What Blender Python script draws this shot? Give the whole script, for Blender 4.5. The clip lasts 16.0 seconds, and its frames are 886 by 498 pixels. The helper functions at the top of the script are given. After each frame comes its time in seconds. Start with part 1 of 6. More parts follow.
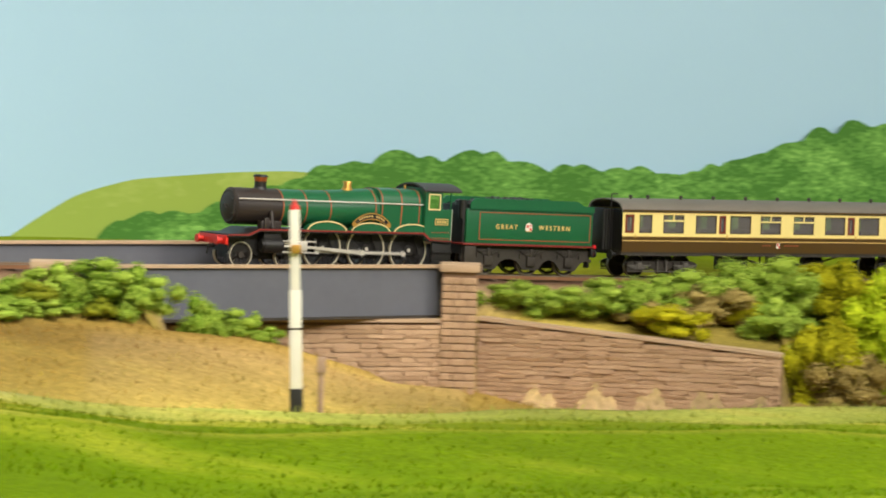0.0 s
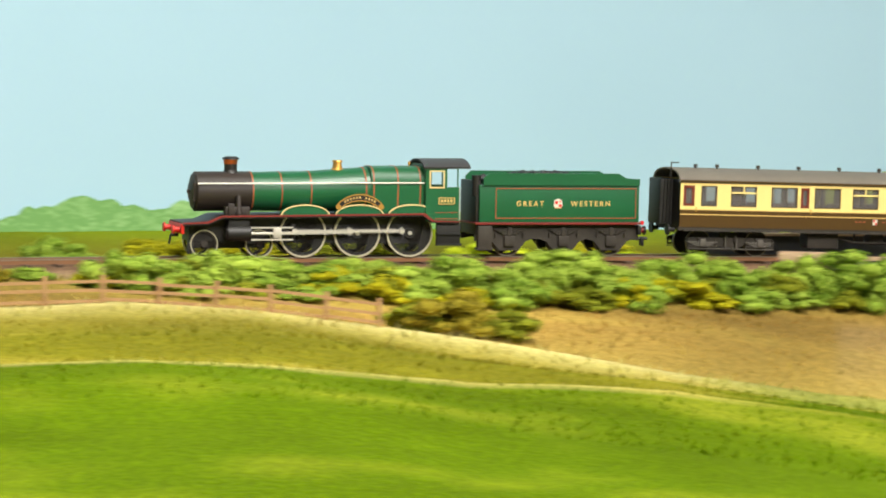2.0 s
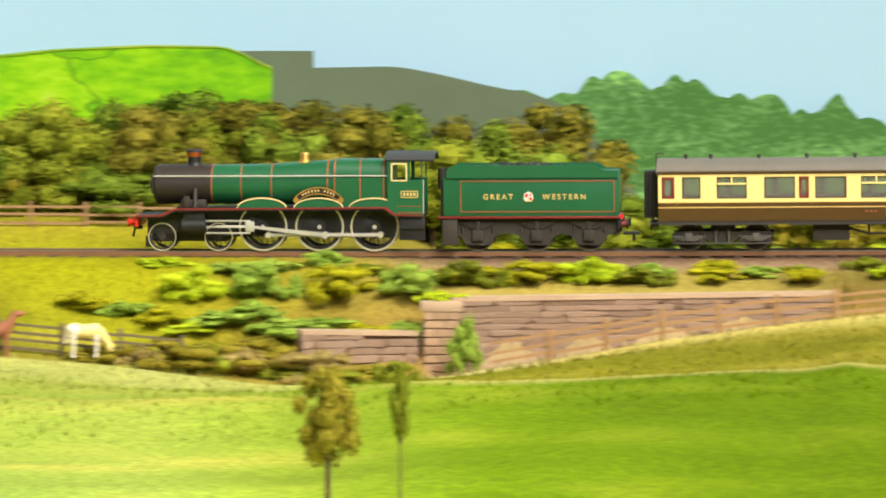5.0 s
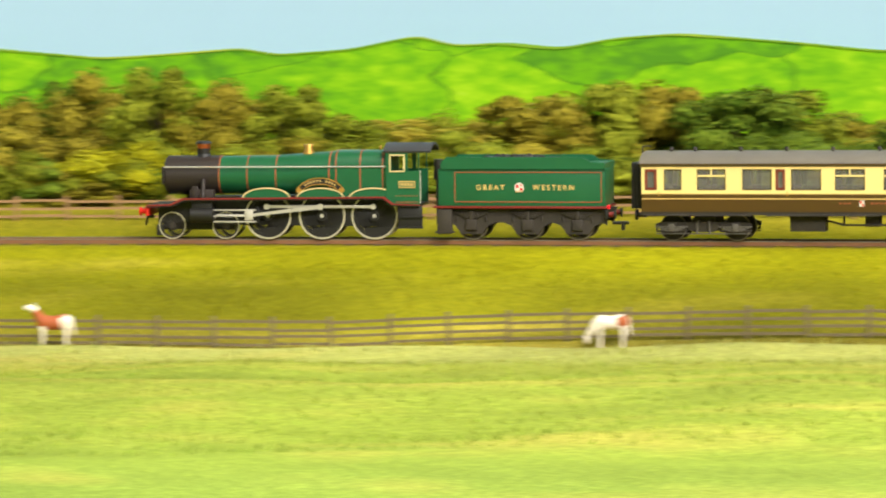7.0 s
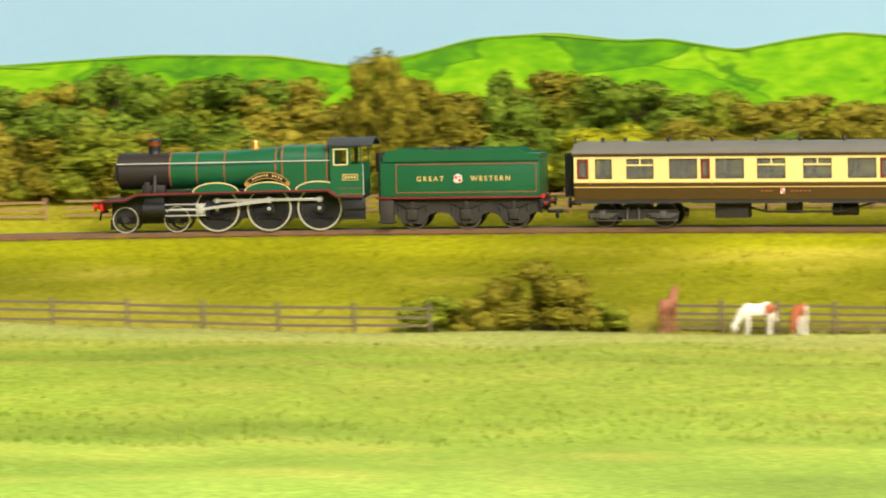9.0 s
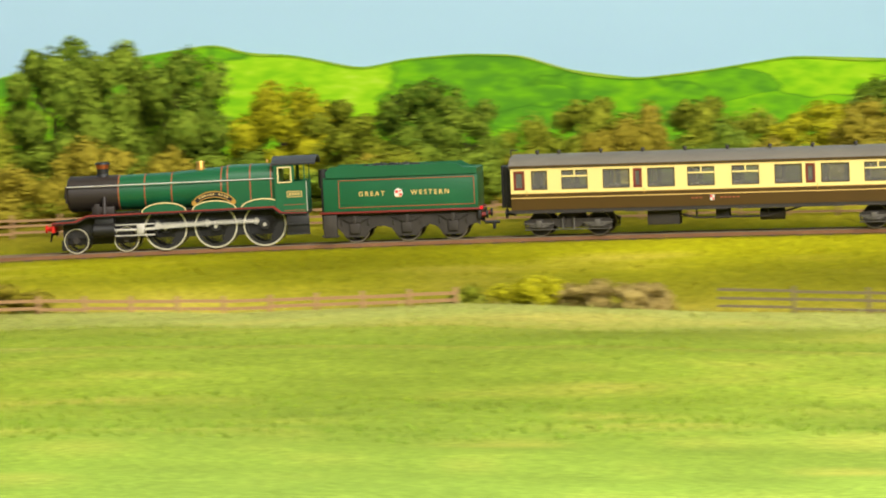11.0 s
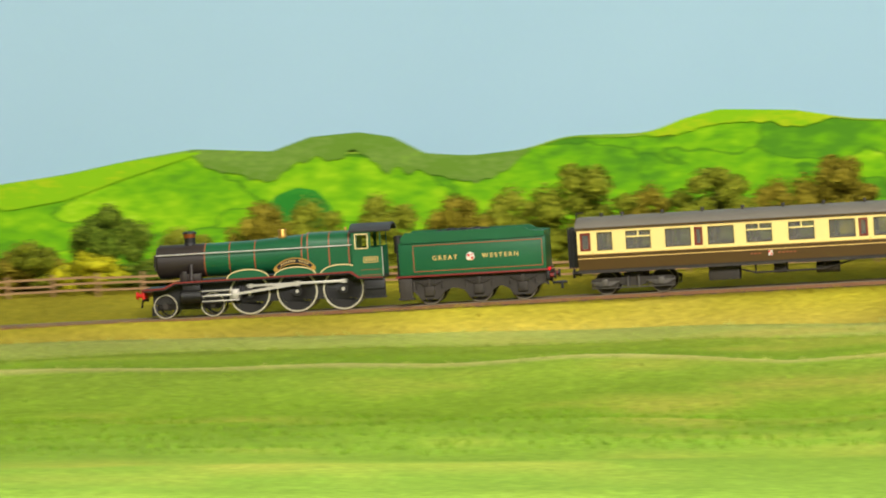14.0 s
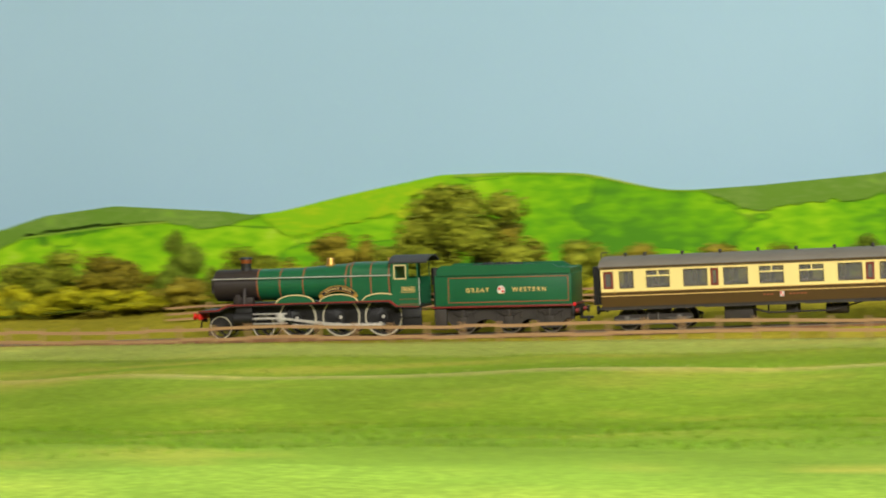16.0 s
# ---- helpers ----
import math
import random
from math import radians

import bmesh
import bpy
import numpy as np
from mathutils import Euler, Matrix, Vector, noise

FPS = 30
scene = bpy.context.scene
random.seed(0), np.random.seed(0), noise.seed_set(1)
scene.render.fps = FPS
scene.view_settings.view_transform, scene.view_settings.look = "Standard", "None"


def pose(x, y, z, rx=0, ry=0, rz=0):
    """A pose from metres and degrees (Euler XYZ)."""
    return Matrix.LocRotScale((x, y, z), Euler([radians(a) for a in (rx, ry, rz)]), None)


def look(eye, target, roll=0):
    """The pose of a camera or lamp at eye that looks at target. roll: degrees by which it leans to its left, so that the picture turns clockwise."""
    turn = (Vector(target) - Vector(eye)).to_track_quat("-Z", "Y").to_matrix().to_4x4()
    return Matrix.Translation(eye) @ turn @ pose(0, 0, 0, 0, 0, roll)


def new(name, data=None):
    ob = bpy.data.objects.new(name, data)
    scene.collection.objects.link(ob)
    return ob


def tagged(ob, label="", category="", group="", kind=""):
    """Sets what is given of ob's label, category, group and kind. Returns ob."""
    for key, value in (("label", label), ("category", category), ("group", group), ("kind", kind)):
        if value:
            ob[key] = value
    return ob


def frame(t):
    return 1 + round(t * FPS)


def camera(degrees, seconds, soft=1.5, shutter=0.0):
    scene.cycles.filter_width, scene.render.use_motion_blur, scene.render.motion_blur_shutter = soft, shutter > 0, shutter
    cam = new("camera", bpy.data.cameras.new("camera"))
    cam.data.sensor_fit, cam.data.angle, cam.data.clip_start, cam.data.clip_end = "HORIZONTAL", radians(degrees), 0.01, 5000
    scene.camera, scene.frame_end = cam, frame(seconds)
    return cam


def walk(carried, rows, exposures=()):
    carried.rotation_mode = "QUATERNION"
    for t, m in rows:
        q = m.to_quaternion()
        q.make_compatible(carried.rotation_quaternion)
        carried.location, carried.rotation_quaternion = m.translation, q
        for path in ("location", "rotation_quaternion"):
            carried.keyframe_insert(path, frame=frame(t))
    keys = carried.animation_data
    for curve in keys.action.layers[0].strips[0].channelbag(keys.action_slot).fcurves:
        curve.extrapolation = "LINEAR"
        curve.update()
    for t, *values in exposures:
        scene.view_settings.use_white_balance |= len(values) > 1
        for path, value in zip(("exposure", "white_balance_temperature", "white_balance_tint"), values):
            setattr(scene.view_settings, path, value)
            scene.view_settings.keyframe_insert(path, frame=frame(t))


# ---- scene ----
from math import sin, cos, tan, pi, atan2, hypot

# The tripod stands still; its pan axis leans a little, so bearings are turned into the level world by TILT.
EYE = Vector((0.0, 0.0, 1.2411))
TILT = Vector((0.0306, -0.0559, 0.998)).rotation_difference(Vector((0, 0, 1))).to_matrix()
RAIL = 1.10

cam = camera(12.78, 16.0, soft=1.9, shutter=0.45)

# seconds, bearing, pitch of the pan
PAN = [(0, 0, 0), (.5, -2.44, -.025), (1, -5.21, -.05), (1.5, -7.78, -.08), (2, -10.81, -.11), (2.5, -13.87, -.14),
       (3, -17.23, -.17), (3.5, -19.98, -.21), (4, -23.26, -.25), (4.5, -26.53, -.28), (4.7, -27.83, -.29),
       (5.4, -32.25, -.33), (6.1, -36.75, -.37), (6.8, -41.33, -.41), (7, -43.14, -.43), (7.5, -46.71, -.46),
       (8, -49.71, -.49), (8.5, -52.92, -.55), (8.7, -54.3, -.58), (9.4, -58.75, -.62), (10.1, -63.2, -.66),
       (10.8, -67.7, -.7), (11, -69.13, -.72), (11.3, -71.32, -.74), (11.5, -73.07, -.76), (12, -77.67, -.8),
       (12.5, -81.64, -.84), (13, -85.23, -.87), (13.5, -88.58, -.89), (14, -91.88, -.91), (14.5, -95.61, -.95),
       (14.7, -97.18, -.96), (15, -99.88, -.98), (15.5, -103.39, -1.05), (16, -107.36, -1.1)]


def pan_pose(bearing, pitch):
    turn = Matrix.Rotation(radians(-bearing), 3, "Z") @ Matrix.Rotation(radians(90 + pitch), 3, "X")
    return Matrix.Translation(EYE) @ (TILT @ turn).to_4x4()


walk(cam, [(t, pan_pose(b, p)) for t, b, p in PAN])


def spot(az, el, d):
    """The place at a bearing, an elevation (degrees) and a distance from the tripod."""
    a, e = radians(az), radians(el)
    return EYE + TILT @ Vector((d * sin(a), d * cos(a), d * tan(e)))


# ---- light: unseen area lamps added overhead in the hall ----
world = bpy.data.worlds.new("hall_light")
scene.world = world
world.use_nodes = True
world.node_tree.nodes["Background"].inputs[0].default_value = (0.9, 0.96, 1.0, 1)
world.node_tree.nodes["Background"].inputs[1].default_value = 0.36
scene.view_settings.exposure = 0.0


def added_lamp(x, y, z, tx, ty, tz, power, long_side, short_side):
    data = bpy.data.lights.new("added_lamp", "AREA")
    data.shape, data.size, data.size_y, data.energy = "RECTANGLE", long_side, short_side, power
    data.color = (1.0, 0.96, 0.9)
    ob = new("added_lamp", data)
    ob.matrix_world = look((x, y, z), (tx, ty, tz))
    return tagged(ob, "unseen area lamp, added overhead to light the layout", "lamp", "strip lamps")


# Added lamps: x, y, aim and power, tuned to set the brightness by bearing.
LAMPS = [(1.2, -0.6, 0.4, 2.5, 9), (0.8, -0.6, -0.6, 2.1, 2), (0.6, -0.2, -1.6, 1.6, 11), (0.5, 0.1, -2.2, 0.8, 25), (0.5, 0.5, -2.5, -0.1, 33), (0.4, 0.9, -2.5, -0.8, 45), (2.4, 0.6, 1.4, 2.9, 72), (0.3, 1.3, -2.3, -1.5, 34)]
for lx, ly, tx, ty, power in LAMPS:
    added_lamp(lx, ly, 2.85, tx, ty, 1.15, power, 1.5, 0.5)


# ---- materials ----
def rgb(r, g, b):
    return tuple((c / 255 / 12.92 if c <= 10 else ((c / 255 + .055) / 1.055) ** 2.4) for c in (r, g, b)) + (1,)


def mat(name, col, rough=.5, metal=0.0, var=.18, grain=400.0, patch=40.0, bump=.15, second=None, island=0.0, coat=0.0):
    m = bpy.data.materials.new(name)
    m.use_nodes = True
    nt = m.node_tree
    p = nt.nodes["Principled BSDF"]
    p.inputs["Roughness"].default_value, p.inputs["Metallic"].default_value = rough, metal
    p.inputs["Coat Weight"].default_value = coat
    tc = nt.nodes.new("ShaderNodeTexCoord")
    n1, n2 = nt.nodes.new("ShaderNodeTexNoise"), nt.nodes.new("ShaderNodeTexNoise")
    for n, s in ((n1, grain), (n2, patch)):
        n.inputs["Scale"].default_value, n.inputs["Detail"].default_value = s, 3
        nt.links.new(tc.outputs["Object"], n.inputs["Vector"])
    ramp = nt.nodes.new("ShaderNodeMix")
    ramp.data_type = "RGBA"
    a = [c * (1 - var) for c in col[:3]] + [1]
    b = list(second) if second else [min(1, c * (1 + var)) for c in col[:3]] + [1]
    ramp.inputs[6].default_value, ramp.inputs[7].default_value = a, b
    add = nt.nodes.new("ShaderNodeMath")
    add.operation = "MULTIPLY_ADD"
    nt.links.new(n1.outputs["Fac"], add.inputs[0])
    add.inputs[1].default_value = .5
    half = nt.nodes.new("ShaderNodeMath")
    half.operation = "MULTIPLY_ADD"
    nt.links.new(n2.outputs["Fac"], half.inputs[0])
    half.inputs[1].default_value, half.inputs[2].default_value = 1.3, -.4
    nt.links.new(half.outputs[0], add.inputs[2])
    last = add
    if island:
        geo, mul = nt.nodes.new("ShaderNodeNewGeometry"), nt.nodes.new("ShaderNodeMath")
        mul.operation = "MULTIPLY_ADD"
        mul.inputs[1].default_value = island
        nt.links.new(geo.outputs["Random Per Island"], mul.inputs[0])
        nt.links.new(add.outputs[0], mul.inputs[2])
        last = nt.nodes.new("ShaderNodeMath")
        last.operation = "MULTIPLY_ADD"
        info = nt.nodes.new("ShaderNodeObjectInfo")
        nt.links.new(info.outputs["Random"], last.inputs[0])
        last.inputs[1].default_value = island * .6
        shift = nt.nodes.new("ShaderNodeMath")
        shift.operation = "SUBTRACT"
        shift.inputs[1].default_value = island * .8
        nt.links.new(mul.outputs[0], shift.inputs[0])
        nt.links.new(shift.outputs[0], last.inputs[2])
    last.use_clamp = True
    nt.links.new(last.outputs[0], ramp.inputs[0])
    nt.links.new(ramp.outputs[2], p.inputs["Base Color"])
    if bump:
        bp = nt.nodes.new("ShaderNodeBump")
        bp.inputs["Strength"].default_value, bp.inputs["Distance"].default_value = bump, .0006
        nt.links.new(n1.outputs["Fac"], bp.inputs["Height"])
        nt.links.new(bp.outputs[0], p.inputs["Normal"])
    return m


GREEN = mat("engine_green", rgb(18, 88, 52), .4, 0, .1, 900, 60, .03, coat=.15)
BLACK = mat("engine_black", rgb(26, 24, 22), .5, 0, .3, 700, 80, .08)
SOOT = mat("smokebox_black", rgb(44, 35, 30), .55, 0, .25, 700, 80, .1)
RED = mat("buffer_red", rgb(206, 36, 24), .45, 0, .1, 700, 80, .05)
LINER = mat("orange_lining", rgb(150, 82, 48), .5, 0, .1, 700, 80, 0)
REDLINE = mat("red_lining", rgb(120, 34, 26), .5, 0, .15, 700, 80, 0)
STEEL = mat("bright_steel", rgb(206, 200, 188), .42, .5, .1, 900, 120, .04)
# Darker than TYRE; for tender and coach wheels and the railheads.
DARKTYRE = mat("dark_tyre", rgb(126, 116, 98), .5, .4, .2, 900, 120, .04)
TYRE = mat("tyre_steel", rgb(206, 198, 172), .4, .45, .15, 900, 120, .04)
BRASS = mat("brass", rgb(214, 164, 84), .45, .9, .1, 900, 120, .02)
COPPER = mat("copper", rgb(206, 110, 70), .3, .9, .1, 900, 120, .02)
GOLD = mat("gold_paint", rgb(222, 184, 108), .5, 0, .08, 900, 120, 0)
PALE = mat("pale_beading", rgb(222, 200, 140), .5, 0, .08, 900, 120, 0)
WHITE = mat("white_paint", rgb(218, 213, 200), .5, 0, .06, 500, 60, .05)
CREAM = mat("cream_paint", rgb(236, 214, 136), .42, 0, .05, 700, 50, .02)
BROWN = mat("chocolate_paint", rgb(76, 52, 12), .4, 0, .12, 700, 50, .03, coat=.2)
ROOF = mat("grey_roof", rgb(108, 102, 92), .7, 0, .15, 500, 50, .1)
DARKROOF = mat("cab_roof_grey", rgb(58, 58, 60), .65, 0, .15, 500, 50, .1)
FRAME = mat("underframe_black", rgb(36, 32, 27), .65, 0, .3, 500, 80, .15, second=rgb(60, 52, 42))
MAROON = mat("maroon_droplight", rgb(118, 44, 28), .45, 0, .1, 500, 60, .03)
COAL = mat("coal", rgb(30, 29, 30), .5, 0, .4, 500, 100, .6)
GIRDER = mat("girder_grey", rgb(92, 94, 102), .6, 0, .16, 260, 22, .1)
STONE = mat("stone", rgb(172, 136, 104), .85, 0, .22, 320, 60, .5, second=rgb(206, 172, 136), island=.5)
GREYSTONE = mat("grey_brown_stone", rgb(138, 112, 92), .85, 0, .22, 320, 60, .5, second=rgb(172, 142, 118), island=.5)
COPING = mat("pale_coping", rgb(180, 152, 122), .8, 0, .12, 320, 60, .3)
MORTAR = mat("dark_mortar", rgb(134, 106, 84), .9, 0, .2, 320, 60, .3)
WOODR = mat("weathered_rail", rgb(150, 114, 74), .8, 0, .2, 300, 40, .3, second=rgb(182, 142, 98))
WOODD = mat("dark_fence_wood", rgb(110, 95, 68), .85, 0, .25, 300, 40, .3, second=rgb(124, 110, 80))
BALLAST = mat("ballast", rgb(150, 118, 92), .9, 0, .3, 420, 30, .9, second=rgb(186, 158, 128))
SLEEPER = mat("sleeper", rgb(80, 62, 48), .85, 0, .25, 320, 60, .4)
RUST = mat("rail_rust", rgb(128, 88, 56), .7, .1, .2, 400, 60, .2)
TRUNK = mat("bark", rgb(88, 68, 48), .9, 0, .3, 260, 60, .6)


def leaves(name, dark, light):
    m = mat(name, rgb(*dark), .85, 0, .12, 300, 24, .2, second=rgb(*light), island=.75)
    m.node_tree.nodes["Principled BSDF"].inputs["Specular IOR Level"].default_value = .12
    return m


LEAF_OLIVE = leaves("olive_foliage", (92, 104, 14), (160, 164, 46))
LEAF_BROWN = leaves("russet_foliage", (112, 104, 18), (172, 156, 50))
LEAF_DARK = leaves("dark_foliage", (66, 92, 14), (136, 154, 46))
LEAF_YELLOW = leaves("yellow_foliage", (138, 138, 12), (204, 196, 36))
LEAF_FRESH = leaves("fresh_foliage", (108, 144, 36), (178, 198, 80))
LEAF_LIME = leaves("lime_foliage", (160, 188, 18), (218, 226, 50))
LEAF_UMBER = leaves("dull_brown_foliage", (78, 84, 14), (146, 134, 44))
LEAF_DRY = leaves("dry_foliage", (140, 120, 60), (190, 168, 100))


def glass_mat():
    m = bpy.data.materials.new("carriage_glass")
    m.use_nodes = True
    p = m.node_tree.nodes["Principled BSDF"]
    p.inputs["Base Color"].default_value = (.44, .41, .39, 1)
    p.inputs["Roughness"].default_value = .06
    p.inputs["Transmission Weight"].default_value = .85
    return m


GLASS = glass_mat()
# Light grey springs; the tone also stands for the highlights on the bogies.
SPRING = mat("highlit_grey_springs", rgb(98, 93, 86), .5, .3, .25, 700, 120, .1)
INSIDE = mat("compartment_interior", rgb(56, 40, 30), .7, 0, .3, 120, 60, 0, second=rgb(84, 70, 62))
LAMPRED = mat("red_lamp", rgb(220, 30, 40), .3, 0, .05, 300, 30, 0)


# ---- mesh helpers (millimetres unless told otherwise) ----
def box(bm, x0, x1, y0, y1, z0, z1, bevel=0.0):
    r = bmesh.ops.create_cube(bm, size=1.0)
    vs = r["verts"]
    for v in vs:
        v.co = Vector(((x0 + x1) / 2 + v.co.x * (x1 - x0), (y0 + y1) / 2 + v.co.y * (y1 - y0), (z0 + z1) / 2 + v.co.z * (z1 - z0)))
    if bevel:
        es = list({e for v in vs for e in v.link_edges})
        bmesh.ops.bevel(bm, geom=es, offset=bevel, segments=2, profile=.6, affect="EDGES")
    return bm


def rod(bm, p, q, r, seg=10, r2=None):
    p, q = Vector(p), Vector(q)
    d = q - p
    m = Matrix.Translation((p + q) / 2) @ d.to_track_quat("Z", "Y").to_matrix().to_4x4()
    bmesh.ops.create_cone(bm, cap_ends=True, segments=seg, radius1=r, radius2=r if r2 is None else r2, depth=d.length, matrix=m)
    return bm


def extrude(bm, pts, y0, y1):
    """A flat outline in x and z, made solid from y0 to y1."""
    a = [bm.verts.new((x, y0, z)) for x, z in pts]
    b = [bm.verts.new((x, y1, z)) for x, z in pts]
    n = len(pts)
    bm.faces.new(a)
    bm.faces.new(b[::-1])
    for i in range(n):
        bm.faces.new((a[i], b[i], b[(i + 1) % n], a[(i + 1) % n]))
    return bm


def section(bm, pts, x0, x1):
    """An outline in y and z, made solid along x."""
    a = [bm.verts.new((x0, y, z)) for y, z in pts]
    b = [bm.verts.new((x1, y, z)) for y, z in pts]
    n = len(pts)
    bm.faces.new(a)
    bm.faces.new(b[::-1])
    for i in range(n):
        bm.faces.new((a[i], b[i], b[(i + 1) % n], a[(i + 1) % n]))
    return bm


def finish(name, bm, material, scale=.001, smooth=40):
    bmesh.ops.recalc_face_normals(bm, faces=bm.faces)
    if scale != 1:
        bmesh.ops.scale(bm, vec=(scale,) * 3, verts=bm.verts)
    me = bpy.data.meshes.new(name)
    if smooth:
        for f in bm.faces:
            f.smooth = True
        for e in bm.edges:
            e.smooth = len(e.link_faces) == 2 and e.calc_face_angle(0) < radians(smooth)
    bm.to_mesh(me)
    bm.free()
    for m in material if isinstance(material, (list, tuple)) else (material,):
        me.materials.append(m)
    return me


def part(name, bm, material, parent=None, label="", scale=.001, smooth=40):
    ob = new(name, finish(name, bm, material, scale, smooth))
    if parent:
        ob.parent = parent
    return tagged(ob, label)


def share(name, mesh, parent, m=None, label=""):
    ob = new(name, mesh)
    ob.parent = parent
    if m is not None:
        ob.matrix_basis = m
    return tagged(ob, label)


def B():
    return bmesh.new()


# ---- the line of the track: world places along it ----
LINE = [(1.1253, 3.0743, 1.090), (.7935, 2.8593, 1.090), (.4618, 2.6442, 1.0885), (.1301, 2.4292, 1.0917), (-.2016, 2.2142, 1.1025),
        (-.4921, 2.0551, 1.1026), (-.7685, 1.9279, 1.0987), (-1.0436, 1.8074, 1.0959), (-1.3186, 1.6713, 1.0957), (-1.5864, 1.5033, 1.0978),
        (-1.8353, 1.2945, 1.1009), (-2.0529, 1.0429, 1.1033), (-2.2289, .7529, 1.1038), (-2.3574, .4323, 1.1019), (-2.4385, .0902, 1.0987),
        (-2.4776, -.2671, 1.0966), (-2.4845, -.6387, 1.0993), (-2.4702, -1.0315, 1.109), (-2.456, -1.4242, 1.112), (-2.4417, -1.817, 1.112)]


def smooth_row(rows, u):
    i = min(max(int(u), 1), len(rows) - 3)
    f = u - i
    p0, p1, p2, p3 = (Vector(rows[k]) for k in (i - 1, i, i + 1, i + 2))
    return .5 * (2 * p1 + (p2 - p0) * f + (2 * p0 - 5 * p1 + 4 * p2 - p3) * f * f + (3 * p1 - p0 - 3 * p2 + p3) * f ** 3)


STEPS = 1500
PATH = np.array([smooth_row(LINE, 1 + (len(LINE) - 3.001) * i / (STEPS - 1)) for i in range(STEPS)])
ARC = np.concatenate([[0], np.cumsum(np.linalg.norm(np.diff(PATH, axis=0), axis=1))])
_flat = np.array([TILT.inverted() @ (Vector(p) - EYE) for p in PATH])
_az = np.degrees(np.arctan2(_flat[:, 0], _flat[:, 1]))
PATH_AZ = np.where(_az > 60, _az - 360, _az)
PATH_R = np.hypot(_flat[:, 0], _flat[:, 1])
PATH_EL = np.degrees(np.arctan2(_flat[:, 2], PATH_R))


def on_line(s):
    return Vector([np.interp(s, ARC, PATH[:, k]) for k in range(3)])


def track_r(az):
    return float(np.interp(-az, -PATH_AZ, PATH_R))


def track_el(az):
    return float(np.interp(-az, -PATH_AZ, PATH_EL))


def keyed(az, rows):
    """A value by bearing, rows from right to left, eased between."""
    xs = [-r[0] for r in rows]
    return float(np.interp(-az, xs, [r[1] for r in rows]))


# ---- the ground of the layout ----
CREST = [(20, -2.3), (6.4, -2.32), (1.8, -2.34), (.1, -2.39), (-2.3, -2.39), (-4, -2.34), (-5.4, -2.2), (-7.4, -1.94), (-9.9, -1.51), (-11.9, -1.23),
         (-13.5, -1.04), (-15.6, -.92), (-17.2, -.96), (-20.8, -1.12), (-22.5, -1.18), (-24.9, -1.41), (-26.6, -1.61), (-28.2, -1.9), (-29.6, -2.15),
         (-30.6, -2.31), (-32.3, -2.31), (-35, -2.0), (-36.7, -1.83), (-43.8, -1.87), (-54.2, -1.83), (-58.7, -1.78), (-62.7, -1.67), (-67, -1.6),
         (-69, -1.53), (-72.3, -1.66), (-75, -1.65), (-79.2, -1.77), (-84.1, -1.9), (-90.1, -2.09), (-95, -2.19), (-101.4, -2.38), (-107.2, -2.45), (-125, -2.62)]
GAP = [(20, .42), (6, .36), (0, .34), (-8, .32), (-20, .3), (-32, .3), (-45, .24), (-67, .22), (-84, .16), (-95, .11), (-103, .085), (-125, .08)]
RIDGE = [(20, -2.75), (-4, -2.65), (-7.4, -2.19), (-9, -2.11), (-10.3, -2.05), (-11.5, -1.9), (-13.3, -1.74), (-15.2, -1.72), (-19.5, -1.82), (-22.1, -2.02),
         (-23.9, -1.94), (-24.5, -2.06), (-27.4, -2.11), (-30.2, -2.21), (-32, -2.5), (-36, -2.4), (-60, -2.25), (-72, -2.1), (-82, -2.2), (-84.8, -2.3), (-87, -2.52), (-90, -2.5), (-95, -2.62), (-104, -2.83), (-107, -2.88), (-125, -3.1)]
FOOT = [(20, -2.45), (4.9, -2.45), (1.6, -2.42), (.4, -2.05), (-1, -1.9), (-2.6, -1.55), (-4.6, -1.35), (-8, -1.25), (-14, -1.2), (-17, -1.1), (-21, -1.2), (-25, -1.6), (-28, -2.05),
        (-30, -2.2), (-33, -1.9), (-36.7, -1.5), (-45, -1.42), (-58, -1.36), (-67, -1.36), (-75, -1.5), (-84, -1.85), (-95, -2.2), (-125, -2.7)]
MID = [(20, -1.6), (5.3, -1.6), (4.95, -2.4), (0, -2.4), (-1, -1.78), (-2.6, -1.3), (-4.6, -1.14), (-6.5, -1.1), (-10, -1.05), (-14, -.95), (-17, -.9), (-21, -.95),
       (-24.1, -1.1), (-24.6, -1.6), (-29.9, -2.0), (-30.2, -1.55), (-33, -1.4), (-36.7, -1.1), (-45, -1.05), (-58, -1.05), (-67, -1.1), (-75, -1.25), (-84, -1.6), (-95, -2.05), (-125, -2.6)]
EDGE = [(20, -.8), (5, -.9), (.75, -.9), (.45, -2.4), (-3.7, -2.4), (-4.3, -.75), (-10, -.72), (-15, -.66), (-17, -.5), (-24, -.68), (-29.9, -.7), (-33, -.66), (-45, -.68),
        (-58, -.68), (-67, -.8), (-75, -.98), (-84, -1.45), (-95, -1.92), (-103, -2.28), (-125, -2.75)]


def opening(az):
    """1 inside the bridge opening, 0 outside."""
    return min(1, max(0, (az + 4.0) / .3)) * min(1, max(0, (.35 - az) / .3))


# flock colours
DEEP, FIELD, PALEG, TANC, CREAMC, BANK, OLIVE, YELLOW, STONES, GRIT = (np.array(c, float) for c in (
    (80, 103, 2), (126, 158, 24), (148, 164, 64), (176, 156, 76), (208, 196, 128), (162, 132, 66), (118, 116, 26), (152, 150, 22), (116, 90, 70), (176, 150, 116)))


